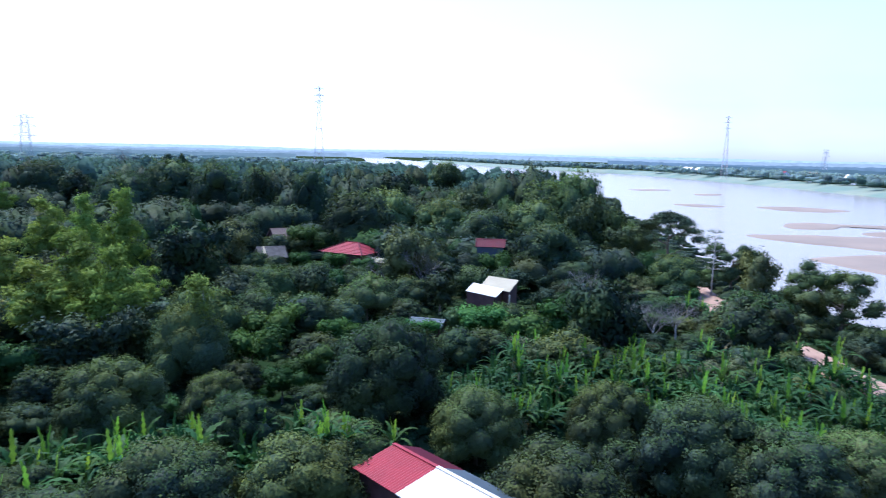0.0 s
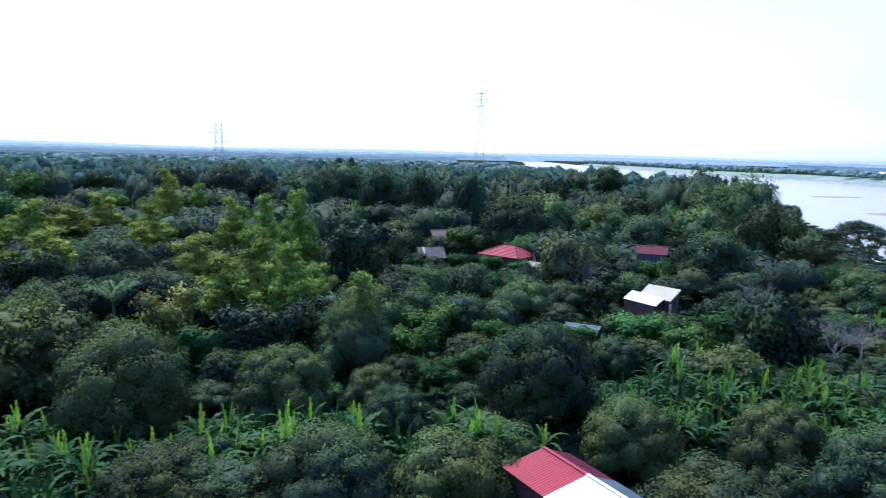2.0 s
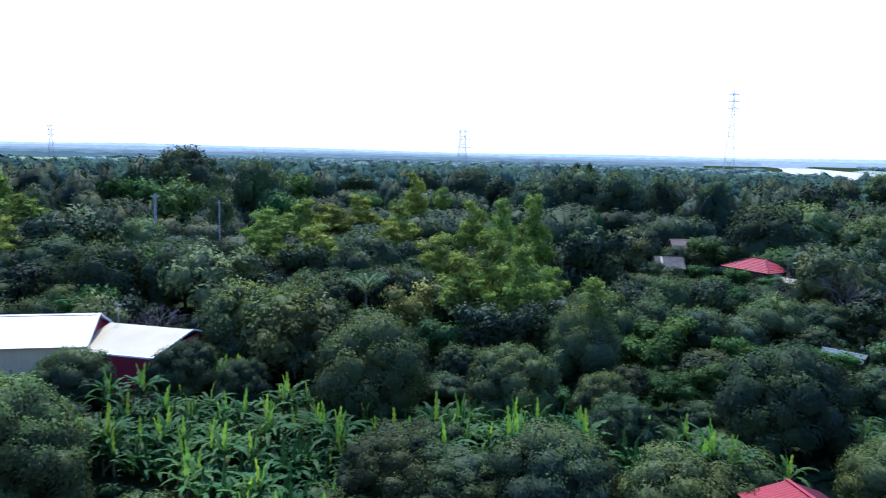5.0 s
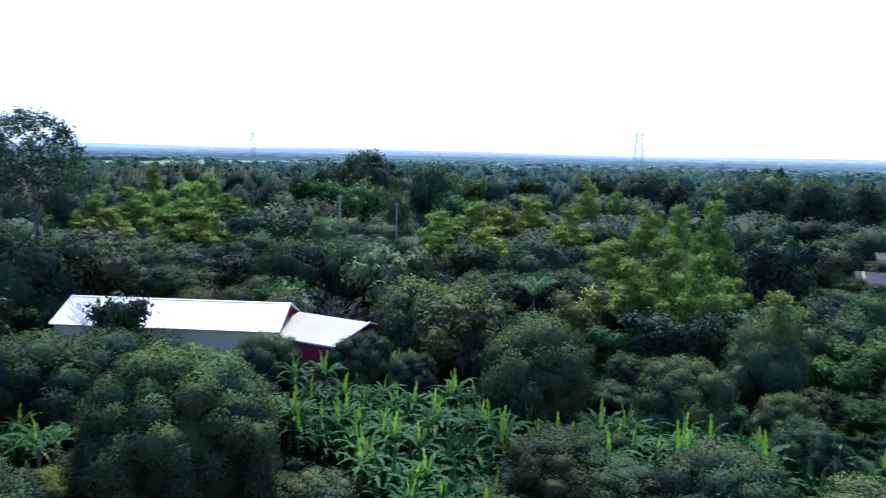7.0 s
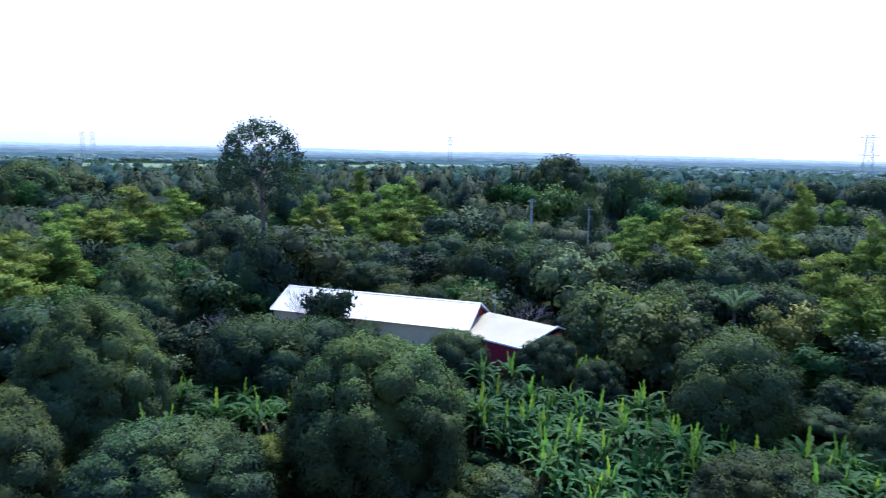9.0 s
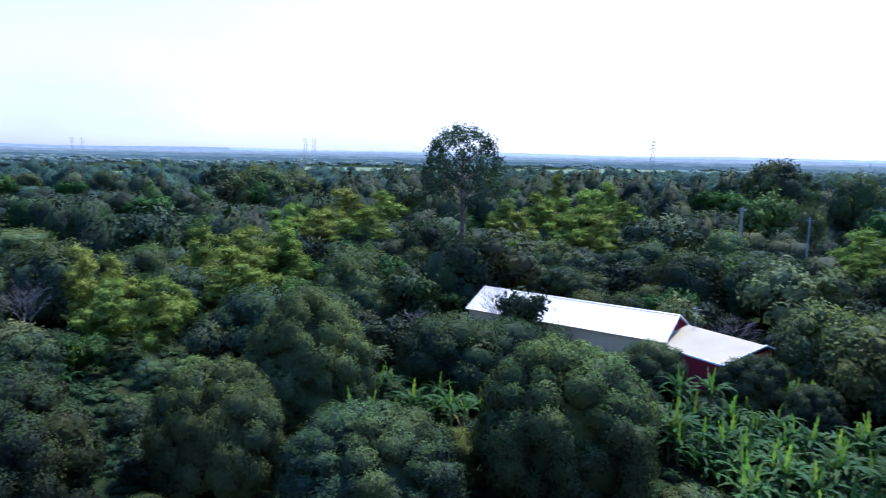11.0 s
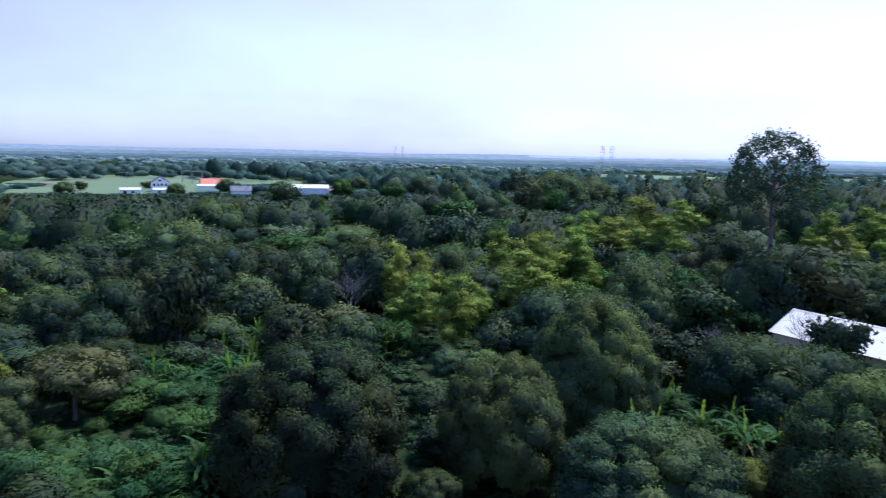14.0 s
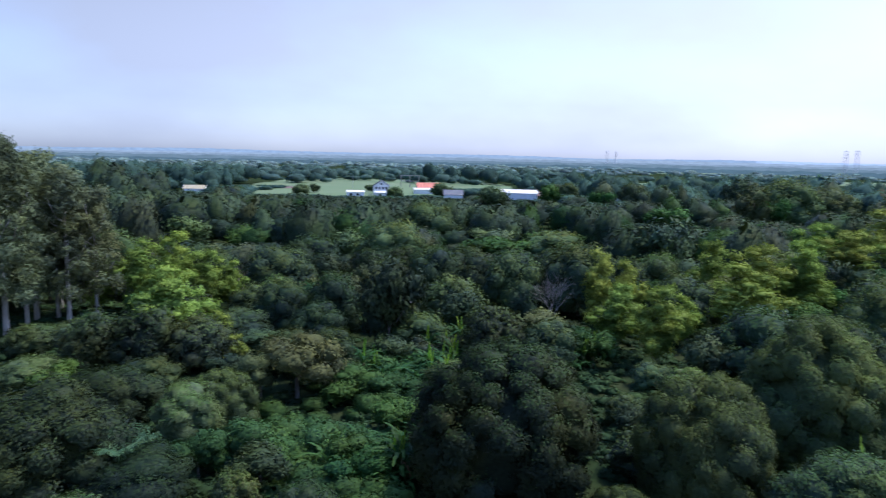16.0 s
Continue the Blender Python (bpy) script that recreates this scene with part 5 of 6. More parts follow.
stand("bamboo", [(-44.2, 94.5, 16.0, 7.3), (-59.6, 104.3, 13.4, 7.9), (-56.5, 108.9, 14.1, 7.0), (-55.1, 86.1, 10.3, 8.0), (-39.9, 74.1, 12.5, 9.0), (-42.0, 71.6, 9.4, 8.5), (-34.2, 71.1, 11.7, 7.8), (-36.5, 84.4, 7.4, 5.7), (-157.3, 46.4, 11.8, 10.7), (-152.5, 54.0, 13.0, 11.9), (-177.7, 67.5, 17.1, 8.6), (-151.5, 64.8, 14.8, 13.4), (-187.2, 86.9, 14.9, 9.3), (-154.0, 76.1, 11.2, 11.2), (-137.4, 43.3, 10.5, 10.5), (-126.3, 50.5, 11.1, 11.1), (-124.5, 56.1, 10.6, 10.6), (-93.8, 88.4, 11.0, 10.0), (-100.9, 105.0, 11.8, 10.7), (-98.3, 111.1, 10.9, 10.9), (-104.2, 127.8, 11.8, 10.8), (-79.9, 85.9, 9.5, 10.5)])
stand("bamboo", [(-89.7, 83.2, 8.0, 8.0), (-95.2, 137.9, 16.6, 7.6), (-81.1, 111.8, 11.5, 9.6), (-112.3, 176.7, 12.2, 7.2), (-79.4, 106.0, 8.7, 8.7), (-86.1, -26.9, 10.0, 5.9), (-88.5, -24.0, 9.0, 5.6), (-72.1, -16.3, 9.4, 6.7), (-76.6, -21.9, 7.9, 7.2), (-82.0, -15.5, 6.3, 4.8), (-103.9, -15.5, 10.8, 9.0), (-102.9, -9.5, 11.2, 9.3), (-106.2, -4.3, 11.4, 8.7), (-87.7, -9.1, 9.7, 10.8), (-103.9, -2.5, 7.5, 6.8), (-156.8, -2.9, 10.6, 9.6), (-157.6, 8.7, 13.6, 13.6), (-170.2, 19.4, 12.4, 11.2), (-137.0, 11.3, 11.1, 12.4), (-142.8, 2.4, 10.5, 10.5)])
stand("bamboo", [(-63.2, -80.0, 11.1, 7.4), (-58.9, -81.5, 9.7, 8.1), (-55.6, -86.3, 8.2, 9.1), (-63.2, -74.4, 9.2, 7.1), (-67.1, -74.0, 7.1, 6.5), (-47.4, -62.2, 9.4, 9.4), (-51.6, -60.0, 5.0, 3.9), (-48.4, -54.1, 3.6, 3.6)])
# the river bank, and small growth round the houses
stand("broad", [(31.0, 166.3, 18.3, 12.0), (34.0, 158.0, 14.0, 10.0), (24.8, 167.5, 15.5, 12.0), (20.0, 154.0, 12.0, 12.0), (28.0, 150.0, 11.0, 10.0), (38.0, 112.0, 6.5, 7.5), (38.5, 158.0, 12.0, 9.0), (42.0, 152.0, 7.5, 8.0), (44.0, 170.0, 7.0, 8.0), (37.0, 146.0, 8.0, 8.0), (0.6, 400.0, 17.0, 18.0), (0.5, 300.0, 17.2, 14.0)])
stand("mango", [(35.2, 76.8, 7.3, 8.6, "d")])
stand("bright", [(14.5, 84.0, 6.5, 8.0), (8.5, 117.0, 6.3, 7.0), (7.4, 83.8, 4.5, 5.0), (-2.6, 79.5, 3.5, 5.0), (-19.5, 123.0, 4.4, 6.0), (-13.0, 121.0, 4.2, 6.0), (-25.0, 124.0, 4.6, 6.0)])
stand("olive", [(48.0, 104.0, 9.3, 7.0), (47.0, 62.0, 5.5, 6.5)])
stand("river", [(36.1, 222.0, 18.0, 9.0), (-118.4, 308.0, 22.0, 12.0), (48.5, 90.0, 9.8, 10.0), (49.6, 84.5, 9.2, 11.0), (47.5, 113.0, 10.0, 10.0), (52.0, 72.0, 5.0, 7.0)])
stand("bare", [(25.3, 81.1, 5.8, 7.0), (29.0, 84.0, 5.0, 6.0), (20.2, 97.9, 7.0, 6.0), (-3.0, 104.0, 8.5, 8.0), (-70.6, 19.6, 9.0, 5.0), (-82.0, -32.0, 8.0, 7.0), (-9.0, 107.0, 7.6, 7.0)])
# before the tall tree's trunk, the shed and the old houses
stand("broad", [(-91.6, 20.2, 10.6, 9.5, "d"), (-28.5, 119.0, 4.0, 5.0), (-32.6, 120.0, 4.0, 5.0, "d"), (-33.2, 139.0, 4.9, 6.0, "d"), (-29.0, 139.0, 4.6, 6.0), (-4.5, 99.0, 4.2, 6.5, "d"), (1.5, 84.0, 3.4, 4.5), (8.2, 84.8, 3.6, 4.2, "d")])
stand("bamboo", [(-93.5, 27.5, 10.0, 7.0)])
# the hamlet
stand("broad", [(-322, -183, 8, 9), (-318, -177, 7, 8), (-352, -122, 9, 10), (-360, -130, 8, 9), (-300, -250, 6, 9), (-284, -246, 6, 8), (-334, -236, 5, 8), (-332, -160, 6, 7), (-298, -196, 6, 8)])
place("emergent", 0, -97.1, 21.6, 0.9, 1.0)
place("slender", 0, -21.8, 62.3)
TAKEN.append((-21.8, 62.3, 1.2))
place("rain", 0, 46.5, 143.0, 0.88, 1.05, 20)
place("tiered", 0, 43.6, 111.0, 0.82, 0.92)
for n, (x, y, w, h) in enumerate([(-42.5, -84.4, 1.0, 1.06), (-43.8, -86.8, 0.9, 1.1), (-46.1, -86.4, 0.8, 0.95), (-49.3, -89.7, 1.0, 1.0), (-51.5, -88.7, 0.7, 0.86), (-39.0, -83.0, 1.1, 1.0), (-50.0, -84.0, 0.9, 0.92), (-53.5, -83.5, 0.8, 0.8)]):
    place("feathery", n % 2, x, y, w, h, n * 71)
    TAKEN.append((x, y, 2.5))
place("bare", 0, -174.5, 382.0, 1.6, 3.3)
stand("river", [(-199.0, 149.0, 22.0, 15.0), (-192.0, 141.0, 20.0, 13.0), (-200.3, 163.0, 19.5, 13.0), (-137.5, 113.6, 16.5, 8.0), (-141.0, 125.0, 16.0, 8.0), (-142.0, 138.4, 16.0, 9.0)])
place("palm", 0, -54.5, 67.7, 1.15, 1.2)
place("palm", 1, -24.7, -39.0, 0.75, 0.8)
TAKEN += [(-97.1, 21.6, 2), (46.5, 143, 7), (42.5, 108, 3), (-54.5, 67.7, 3), (-24.7, -39.0, 3)]

# kept open round the buildings and the track, and before them towards the camera
CLEAR = [(-1.0, 37.0, 3.6), (2.0, 34.0, 3.0), (-70.0, 29.0, 6.0), (-76.0, 23.5, 6.0), (-63.0, 35.0, 6.0), (-57.0, 38.0, 6.0), (-60.0, 27.0, 5.0), (-66.0, 22.0, 4.0), (7.0, 89.5, 6.0), (5.5, 82.0, 4.0),
         (-17.0, 130.0, 7.0), (-14.5, 121.0, 5.0), (8.5, 123.5, 4.0), (-35.0, 146.0, 4.0), (-31.0, 125.0, 5.0), (-28.0, 116.0, 3.0), (-57.0, 180.0, 4.0), (-1.8, 82.8, 3.5), (-1.6, 77.0, 3.0), (-51.5, 122.0, 4.0)]
for x, y, r in CLEAR:
    TAKEN.append((x, y, r))


def free(x, y, r):
    return all((x - a) ** 2 + (y - b) ** 2 > (r + c) ** 2 for a, b, c in TAKEN)


# roofs, poles and the track are kept in the camera's view too
IN_VIEW += [(-17, 130, 3.4, 6), (8.5, 124, 5.9, 3.5), (6.5, 89.5, 3.6, 4.5), (-35, 146, 3.9, 3), (-31.5, 125, 3.2, 3), (-57, 180, 2.8, 3.5), (-1.8, 82.8, 2.5, 2.5), (-77, 20, 3.6, 4), (-70, 26, 3.2, 4), (-63, 32, 3.0, 4), (-57, 38, 3.2, 5),
        (-121, 85, 6, 1.5), (-108, 89.5, 6, 1.5), (42.3, 65, 0.5, 2.0), (43, 71, 0.5, 2), (42, 99, 0.5, 2), (42.6, 106, 0.5, 2), (43.5, 120, 0.5, 1.5), (46, 143, 5, 8), (-54.5, 67.7, 3.2, 3), (-24.7, -39.0, 1.5, 2.5), (-44, -85, 1.0, 4), (-49, -89, 1.0, 3), (-82, -32, 4, 4), (-75, -20, 5, 8), (-40, 75, 6, 10)]
FAR_IN_VIEW = [(-314, -214, 1, 9), (-300, -228, 1, 8), (-350, -204, 1.5, 9), (-345, -148, 1, 12), (-308, -168, 2, 5), (-420, -290, 0.3, 90), (-310, -250, 0.3, 35), (-340, -215, 0.5, 20), (-243, -287, 3, 5)]


def lowered(x, y, h, w, in_view):
    """Trees on the camera's sight lines to houses and taller trees are cut low."""
    d = math.hypot(x, y)
    for a, b, z, half in in_view:
        far = math.hypot(a, b)
        if d < far and abs(x * b - y * a) / far < (half + w * 0.45) * (0.5 + 0.5 * d / far):
            h = min(h, 22 - (22 - z) * d / far - 0.2)
    return h


def grove(label_rows, count, seed):
    """Banana plants standing about in stretches of ground: x, y, radius."""
    rng = random.Random(seed)
    made = 0
    while made < count:
        x0, y0, r = label_rows[made % len(label_rows)]
        a, d = rng.uniform(0, 6.283), r * math.sqrt(rng.random())
        x, y = x0 + math.cos(a) * d, y0 + math.sin(a) * d
        made += 1
        if any((x - p) ** 2 + (y - q) ** 2 < (0.75 * c) ** 2 for p, q, c in TAKEN):
            continue
        s = rng.uniform(0.7, 1.05)
        place("banana", rng.randrange(4), x, y, s, s * rng.uniform(0.9, 1.15), rng.uniform(0, 360))


grove([(6, 58, 6), (14, 60, 7), (22, 58, 8), (30, 57, 8), (34, 66, 7), (26, 50, 6), (10, 67, 5), (36, 52, 5), (20, 66, 6)], 120, 1)
grove([(-36, 32, 7), (-30, 29, 6), (-41, 29, 5), (-28, 35, 5), (-44, 24, 3)], 75, 2)
grove([(-22, 42, 4), (-17, 45, 4), (-11, 46, 4), (-6, 46, 3), (-26, 38, 4)], 40, 3)
grove([(-68, -28, 6), (-66, -36, 6), (-54, -36, 5), (-60, -31, 4)], 40, 4)
grove([(-47, 39.5, 2.0), (-49.5, 31, 1.5), (-45.5, 33.5, 2.5)], 14, 6)
grove([(-54, 8, 4), (-50, 10, 4), (-48, 3, 3), (9, 106, 5), (33, 92, 6), (28, 74, 4), (-36, -28, 3), (8, 98, 4)], 36, 5)



def thicket(rows, count, seed):
    """Banana shoots too close to count, between the plants."""
    rng = random.Random(seed)
    shapes = []
    for k in (0, 1, 2, 3):
        me = leaf_shape(k, BANANA)
        v = np.empty(len(me.vertices) * 3, dtype=np.float32)
        me.vertices.foreach_get("co", v)
        shapes.append((v.reshape(-1, 3), np.array([tuple(p.vertices) for p in me.polygons])))
    pieces = []
    for n in range(count):
        x0, y0, r = rows[n % len(rows)]
        a, d = rng.uniform(0, 6.283), r * math.sqrt(rng.random())
        x, y = x0 + math.cos(a) * d, y0 + math.sin(a) * d
        if any((x - p) ** 2 + (y - q) ** 2 < (0.75 * c) ** 2 for p, q, c in TAKEN):
            continue
        s, z = rng.uniform(0.6, 1.0), rng.uniform(0.2, 1.3)
        for k in range(7):
            b = k * 2.4 + rng.uniform(-0.4, 0.4)
            v, f = shapes[(0, 1, 0, 2, 1, 1, 3)[k]]
            turn = np.array([[math.cos(b), -math.sin(b), 0], [math.sin(b), math.cos(b), 0], [0, 0, 1]])
            pieces.append((v @ turn.T * s * rng.uniform(0.85, 1.15) + np.array([x, y, z]), f, v))
    tagged(new("banana_thicket", raw_mesh("banana_thicket", *joined(pieces)[:2], BANANA, True)), "dense thicket of young banana shoots", "banana plants", kind="stuff")


thicket([(6, 58, 6), (14, 60, 7), (22, 58, 8), (30, 57, 8), (34, 66, 7), (26, 50, 6), (10, 67, 5), (36, 52, 5), (20, 66, 6), (-36, 32, 7), (-30, 29, 6), (-41, 29, 5), (-28, 35, 5),
         (-22, 42, 4), (-17, 45, 4), (-11, 46, 4), (-68, -28, 6), (-66, -36, 6), (-54, -36, 5), (-54, 8, 4), (-36, -28, 4), (-42, -24, 4)], 1150, 9)

# the trees between, kind by kind, thinner where the orchard stands
rng_fill = random.Random(11)
SPREAD = []
for _ in range(8000):
    a, d = radians(rng_fill.uniform(-36, 154)), math.sqrt(rng_fill.uniform(34 ** 2, 120 ** 2))
    x, y = -math.sin(a) * d, math.cos(a) * d
    if x > float(near_bank(y)) - 10 or abs(x - road_x(y)) < 3.4:
        continue
    if d < 68:
        w, h = rng_fill.uniform(3.0, 5.0), rng_fill.uniform(2.0, 3.4)
        if rng_fill.random() < 0.85 or any((x - p) ** 2 + (y - q) ** 2 < r * r for p, q, r in ((14, 60, 14), (28, 58, 14), (-35, 31, 9), (-16, 44, 8), (-64, -31, 9))):
            continue
    else:
        w = rng_fill.uniform(6.0, 11.0)
        h = w * rng_fill.uniform(0.75, 1.15)
    if x > 16 and (y < 125 or x > 37):
        w, h = rng_fill.uniform(3.0, 5.0), rng_fill.uniform(2.0, 3.4)
    low = lowered(x, y, h, w, IN_VIEW)
    if low < 1.5 or not free(x, y, w * 0.3):
        continue
    if low < h:
        h, w = low, max(low, w * 0.7)
    TAKEN.append((x, y, w * 0.36))
    SPREAD.append((x, y, h, w, d))
for n, (x, y, h, w, d) in enumerate(SPREAD):
    r = rng_fill.random()
    if d < 68:
        kind = "bright" if r < 0.12 else "mango" if r < 0.6 else "broad"
    else:
        kind = "broad" if r < 0.42 else "mango" if r < 0.72 else "olive" if r < 0.84 else "bright" if r < 0.97 else "bare"
    fw, fh = FORM_SIZE[kind]
    leaf_tone(place(kind, rng_fill.randrange(FORM_COUNT[kind]) + (10 if kind in LITE else 0), x, y, w / fw, h / fh, rng_fill.uniform(0, 360)), "d" if rng_fill.random() < 0.75 else "n")


# ---- woods beyond: uncounted crowns in a few joined meshes ----
def crown_template(seed, cards, leaf, count, nu, nv, stray=0.3):
    """A crown of unit size: an uneven lobed mass of foliage with leaves standing out of it."""
    rng = np.random.default_rng(seed)
    k = np.arange(count) + 0.4
    z, a = 1 - 1.2 * k / count, k * 2.39996 + rng.uniform(-0.5, 0.5, count)
    r = np.sqrt(np.clip(1 - z * z, 0, 1))
    lobes = np.stack([r * np.cos(a), r * np.sin(a), z], 1)
    reach = rng.uniform(0.78, 1.12, count)

    def surface(d):
        dots = np.clip(d @ lobes.T, -1, 1)
        best = dots.argmax(1)
        return reach[best] * (1 - 0.42 * np.clip((1 - dots.max(1)) * 5.0, 0, 1) ** 0.8)

    u, v = np.meshgrid(np.linspace(0, 2 * np.pi, nu, endpoint=False), np.linspace(-0.55, 0.985, nv))
    u = u + (np.arange(nv) % 2)[:, None] * np.pi / nu
    r = np.sqrt(np.clip(1 - v * v, 0, 1))
    d = np.stack([r * np.cos(u), r * np.sin(u), v], -1).reshape(-1, 3)
    d = unit(d + rng.normal(0, 0.35 / nv, d.shape))
    p = d * (surface(d) * rng.uniform(0.82, 0.96, len(d)))[:, None]
    f = [q for j in range(nv - 1) for i in range(nu) for q in ((j * nu + i, j * nu + (i + 1) % nu, (j + 1) * nu + (i + 1) % nu), (j * nu + i, (j + 1) * nu + (i + 1) % nu, (j + 1) * nu + i))]
    e = directions(cards, -0.35, rng)
    face = unit(e + rng.normal(0, stray, (cards, 3)))
    way = unit(np.cross(face, rng.normal(0, 1, (cards, 3))) + e * 0.1)
    long = rng.uniform(0.7, 1.3, cards) * leaf
    return joined([(p, np.array(f), d), leaves(e * (surface(e) * rng.uniform(0.88, 1.05, cards))[:, None], way, face, long, long * 0.5, out=unit(e + 0.8 * lobes[(e @ lobes.T).argmax(1)]))])


def woods(name, label, rows, templates, material, tone=1.0):
    """rows: x, y, base z, width, height."""
    if not len(rows):
        return
    rng = np.random.default_rng(len(rows))
    rows = np.array(rows)
    pick = rng.integers(0, len(templates), len(rows))
    pieces = []
    for k, (v, f, normal) in enumerate(templates):
        r = rows[pick == k]
        if not len(r):
            continue
        a = rng.uniform(0, 6.283, len(r))
        c, s = np.cos(a)[:, None], np.sin(a)[:, None]
        x = (v[None, :, 0] * c - v[None, :, 1] * s) * r[:, 3:4] / 2 + r[:, 0:1]
        y = (v[None, :, 0] * s + v[None, :, 1] * c) * r[:, 3:4] / 2 + r[:, 1:2]
        z = (v[None, :, 2] * 0.55 + 0.45) * r[:, 4:5] + r[:, 2:3]
        turned = np.stack([normal[None, :, 0] * c - normal[None, :, 1] * s, normal[None, :, 0] * s + normal[None, :, 1] * c, np.repeat(normal[None, :, 2], len(r), 0)], -1)
        pieces.append((np.stack([x, y, z], -1).reshape(-1, 3), (f[None] + np.arange(len(r))[:, None, None] * len(v)).reshape(-1, 3), turned.reshape(-1, 3)))
    v, f, normal = joined(pieces)
    ob = tagged(new(name, raw_mesh(name, v, f, material, normals=normal)), label, "woodland", kind="stuff")
    ob.color = (tone, 1, 1, 1)


TREELESS = [(-395, -270, 62), (-330, -250, 42), (-312, -216, 16), (-350, -204, 16), (-296, -228, 14), (-309, -165, 13), (-345, -152, 20), (-372, -156, 14), (-243, -284, 10), (-1080, 590, 110), (-960, 380, 110), (-900, 90, 90), (-1300, -150, 150), (-700, -520, 100), (-800, -190, 100), (-1250, 300, 110)]
# gaps cut towards the camera so that the far fields show
TREELESS += [(x * f, y * f, 62) for x, y in ((-605, 74), (-660, -12), (-593, -94), (-809, 395), (-813, 280), (-612, -187)) for f in (1.0, 0.9, 0.82)]
TREELESS += [(x * f, y * f, 80) for x, y in ((-1080, 590), (-960, 380), (-900, 90)) for f in (0.92, 0.84)]


def scatter(lo, hi, n, w0, w1, h0, h1, seed, low=-36, high=156):
    rng = np.random.default_rng(seed)
    out = []
    a, d = np.radians(rng.uniform(low, high, n)), np.sqrt(rng.uniform(lo * lo, hi * hi, n))
    for x, y in zip(-np.sin(a) * d, np.cos(a) * d):
        nb, fb = float(near_bank(y)), float(far_bank(y))
        if nb - 12 < x < fb + 22 or (38 < x < nb and y < 330) or any((x - p) ** 2 + (y - q) ** 2 < r * r for p, q, r in TREELESS):
            continue
        w = rng.uniform(w0, w1)
        h = lowered(x, y, rng.uniform(h0, h1) * (0.8 + 0.4 * w / w1), w, IN_VIEW + FAR_IN_VIEW) if lo < 400 else rng.uniform(h0, h1)
        if h > 1.5:
            out.append((x, y, -0.4, w, h))
    return out


CLOSE_T = [crown_template(90 + s, 760, 0.13, 16, 16, 10) for s in range(6)]
NEAR_T = [crown_template(s, 380, 0.15, 13, 13, 8) for s in range(6)]
MID_T = [crown_template(20 + s, 130, 0.2, 10, 10, 6, 0.15) for s in range(5)]
LONG_T = [crown_template(40 + s, 50, 0.24, 8, 9, 5, 0.15) for s in range(5)]
woods("woodland", "mixed green woodland canopy beyond the orchards", scatter(114, 190, 600, 6, 14, 5, 16, 1), CLOSE_T, BROAD, 0.5)
woods("woodland", "olive and yellow-green trees in the woodland", scatter(114, 190, 130, 6, 11, 6, 15, 2), CLOSE_T, OLIVE, 0.5)
woods("woodland", "fresh green trees in the woodland", scatter(114, 190, 110, 6, 11, 5, 12, 3), CLOSE_T, BRIGHT, 0.5)
woods("woodland", "dense green woodland canopy", scatter(186, 280, 820, 6, 14, 5, 18, 6), NEAR_T, BROAD, 0.5)
woods("woodland", "dull olive trees scattered through the woodland", scatter(186, 320, 230, 6, 12, 6, 16, 7), NEAR_T, OLIVE, 0.5)
woods("woodland", "lighter green trees scattered through the woodland", scatter(186, 340, 220, 6, 12, 5, 13, 8), NEAR_T, BRIGHT, 0.5)
woods("woodland", "wide wooded plain", scatter(265, 520, 2700, 7, 17, 5, 16, 4), MID_T, HAZED_WOOD)
woods("woodland", "tall dark clump of trees behind the field", [(-482.8, -281.5, -0.4, 17, 17.5), (-489.8, -266, -0.4, 15, 15.5), (-496.6, -254, -0.4, 19, 17), (-500, -240, -0.4, 16, 15), (-494, -222, -0.4, 14, 13)], NEAR_T, HAZED_WOOD, 0.8)
woods("woodland", "wooded plain farther off, haze in its leaf colour", scatter(500, 820, 2300, 9, 22, 5, 13, 14), LONG_T, PALE_HAZED_WOOD)
woods("woodland", "far woods reaching to the horizon", scatter(800, 1350, 1700, 14, 34, 6, 11, 5), LONG_T, HAZED_BELT)
shore = []
rng_s = random.Random(5)
for _ in range(520):
    y = rng_s.uniform(66, 330)
    x = rng_s.uniform(45, float(near_bank(y)) - 4)
    w = rng_s.uniform(2.6, 5)
    tall = rng_s.uniform(1.4, 2.6) if y < 140 else rng_s.uniform(3, 7) if x < 0.25 * y else 0.9
    h = lowered(x, y, tall, w, [s for s in IN_VIEW if s[0] > 30])
    if h > 0.8:
        shore.append((x, y, -0.6 - 3.5 * max(0, 1 - (float(near_bank(y)) - x) / 13), w, h))
woods("woodland", "bushes and small trees on the near river bank", shore, CLOSE_T, BROAD, 0.65)
bank_rows = []
rng_b = random.Random(17)
for k in range(1300):
    y = rng_b.uniform(350, 2400)
    bank_rows.append((float(far_bank(y)) + 36 + abs(rng_b.gauss(0, 60)), y, -0.6, rng_b.uniform(9, 20), rng_b.uniform(6, 14)))
woods("woodland", "tree belt along the opposite river bank", bank_rows, MID_T, HAZED_BELT)

# weeds and creepers between the trees
weed = []
rng_w = random.Random(23)
for _ in range(6500):
    a, d = radians(rng_w.uniform(-36, 154)), math.sqrt(rng_w.uniform(28 ** 2, 110 ** 2))
    x, y = -math.sin(a) * d, math.cos(a) * d
    if abs(x - road_x(y)) > 3.2 and x < float(near_bank(y)) - 6:
        weed.append((x, y, -0.3, rng_w.uniform(1.2, 3.0), rng_w.uniform(0.5, 1.2)))
woods("undergrowth", "low tangled weeds and creepers on the ground, coloured dark as in shade", weed, [crown_template(60 + s, 34, 0.45, 7, 7, 4) for s in range(4)], SHADED_WEEDS)

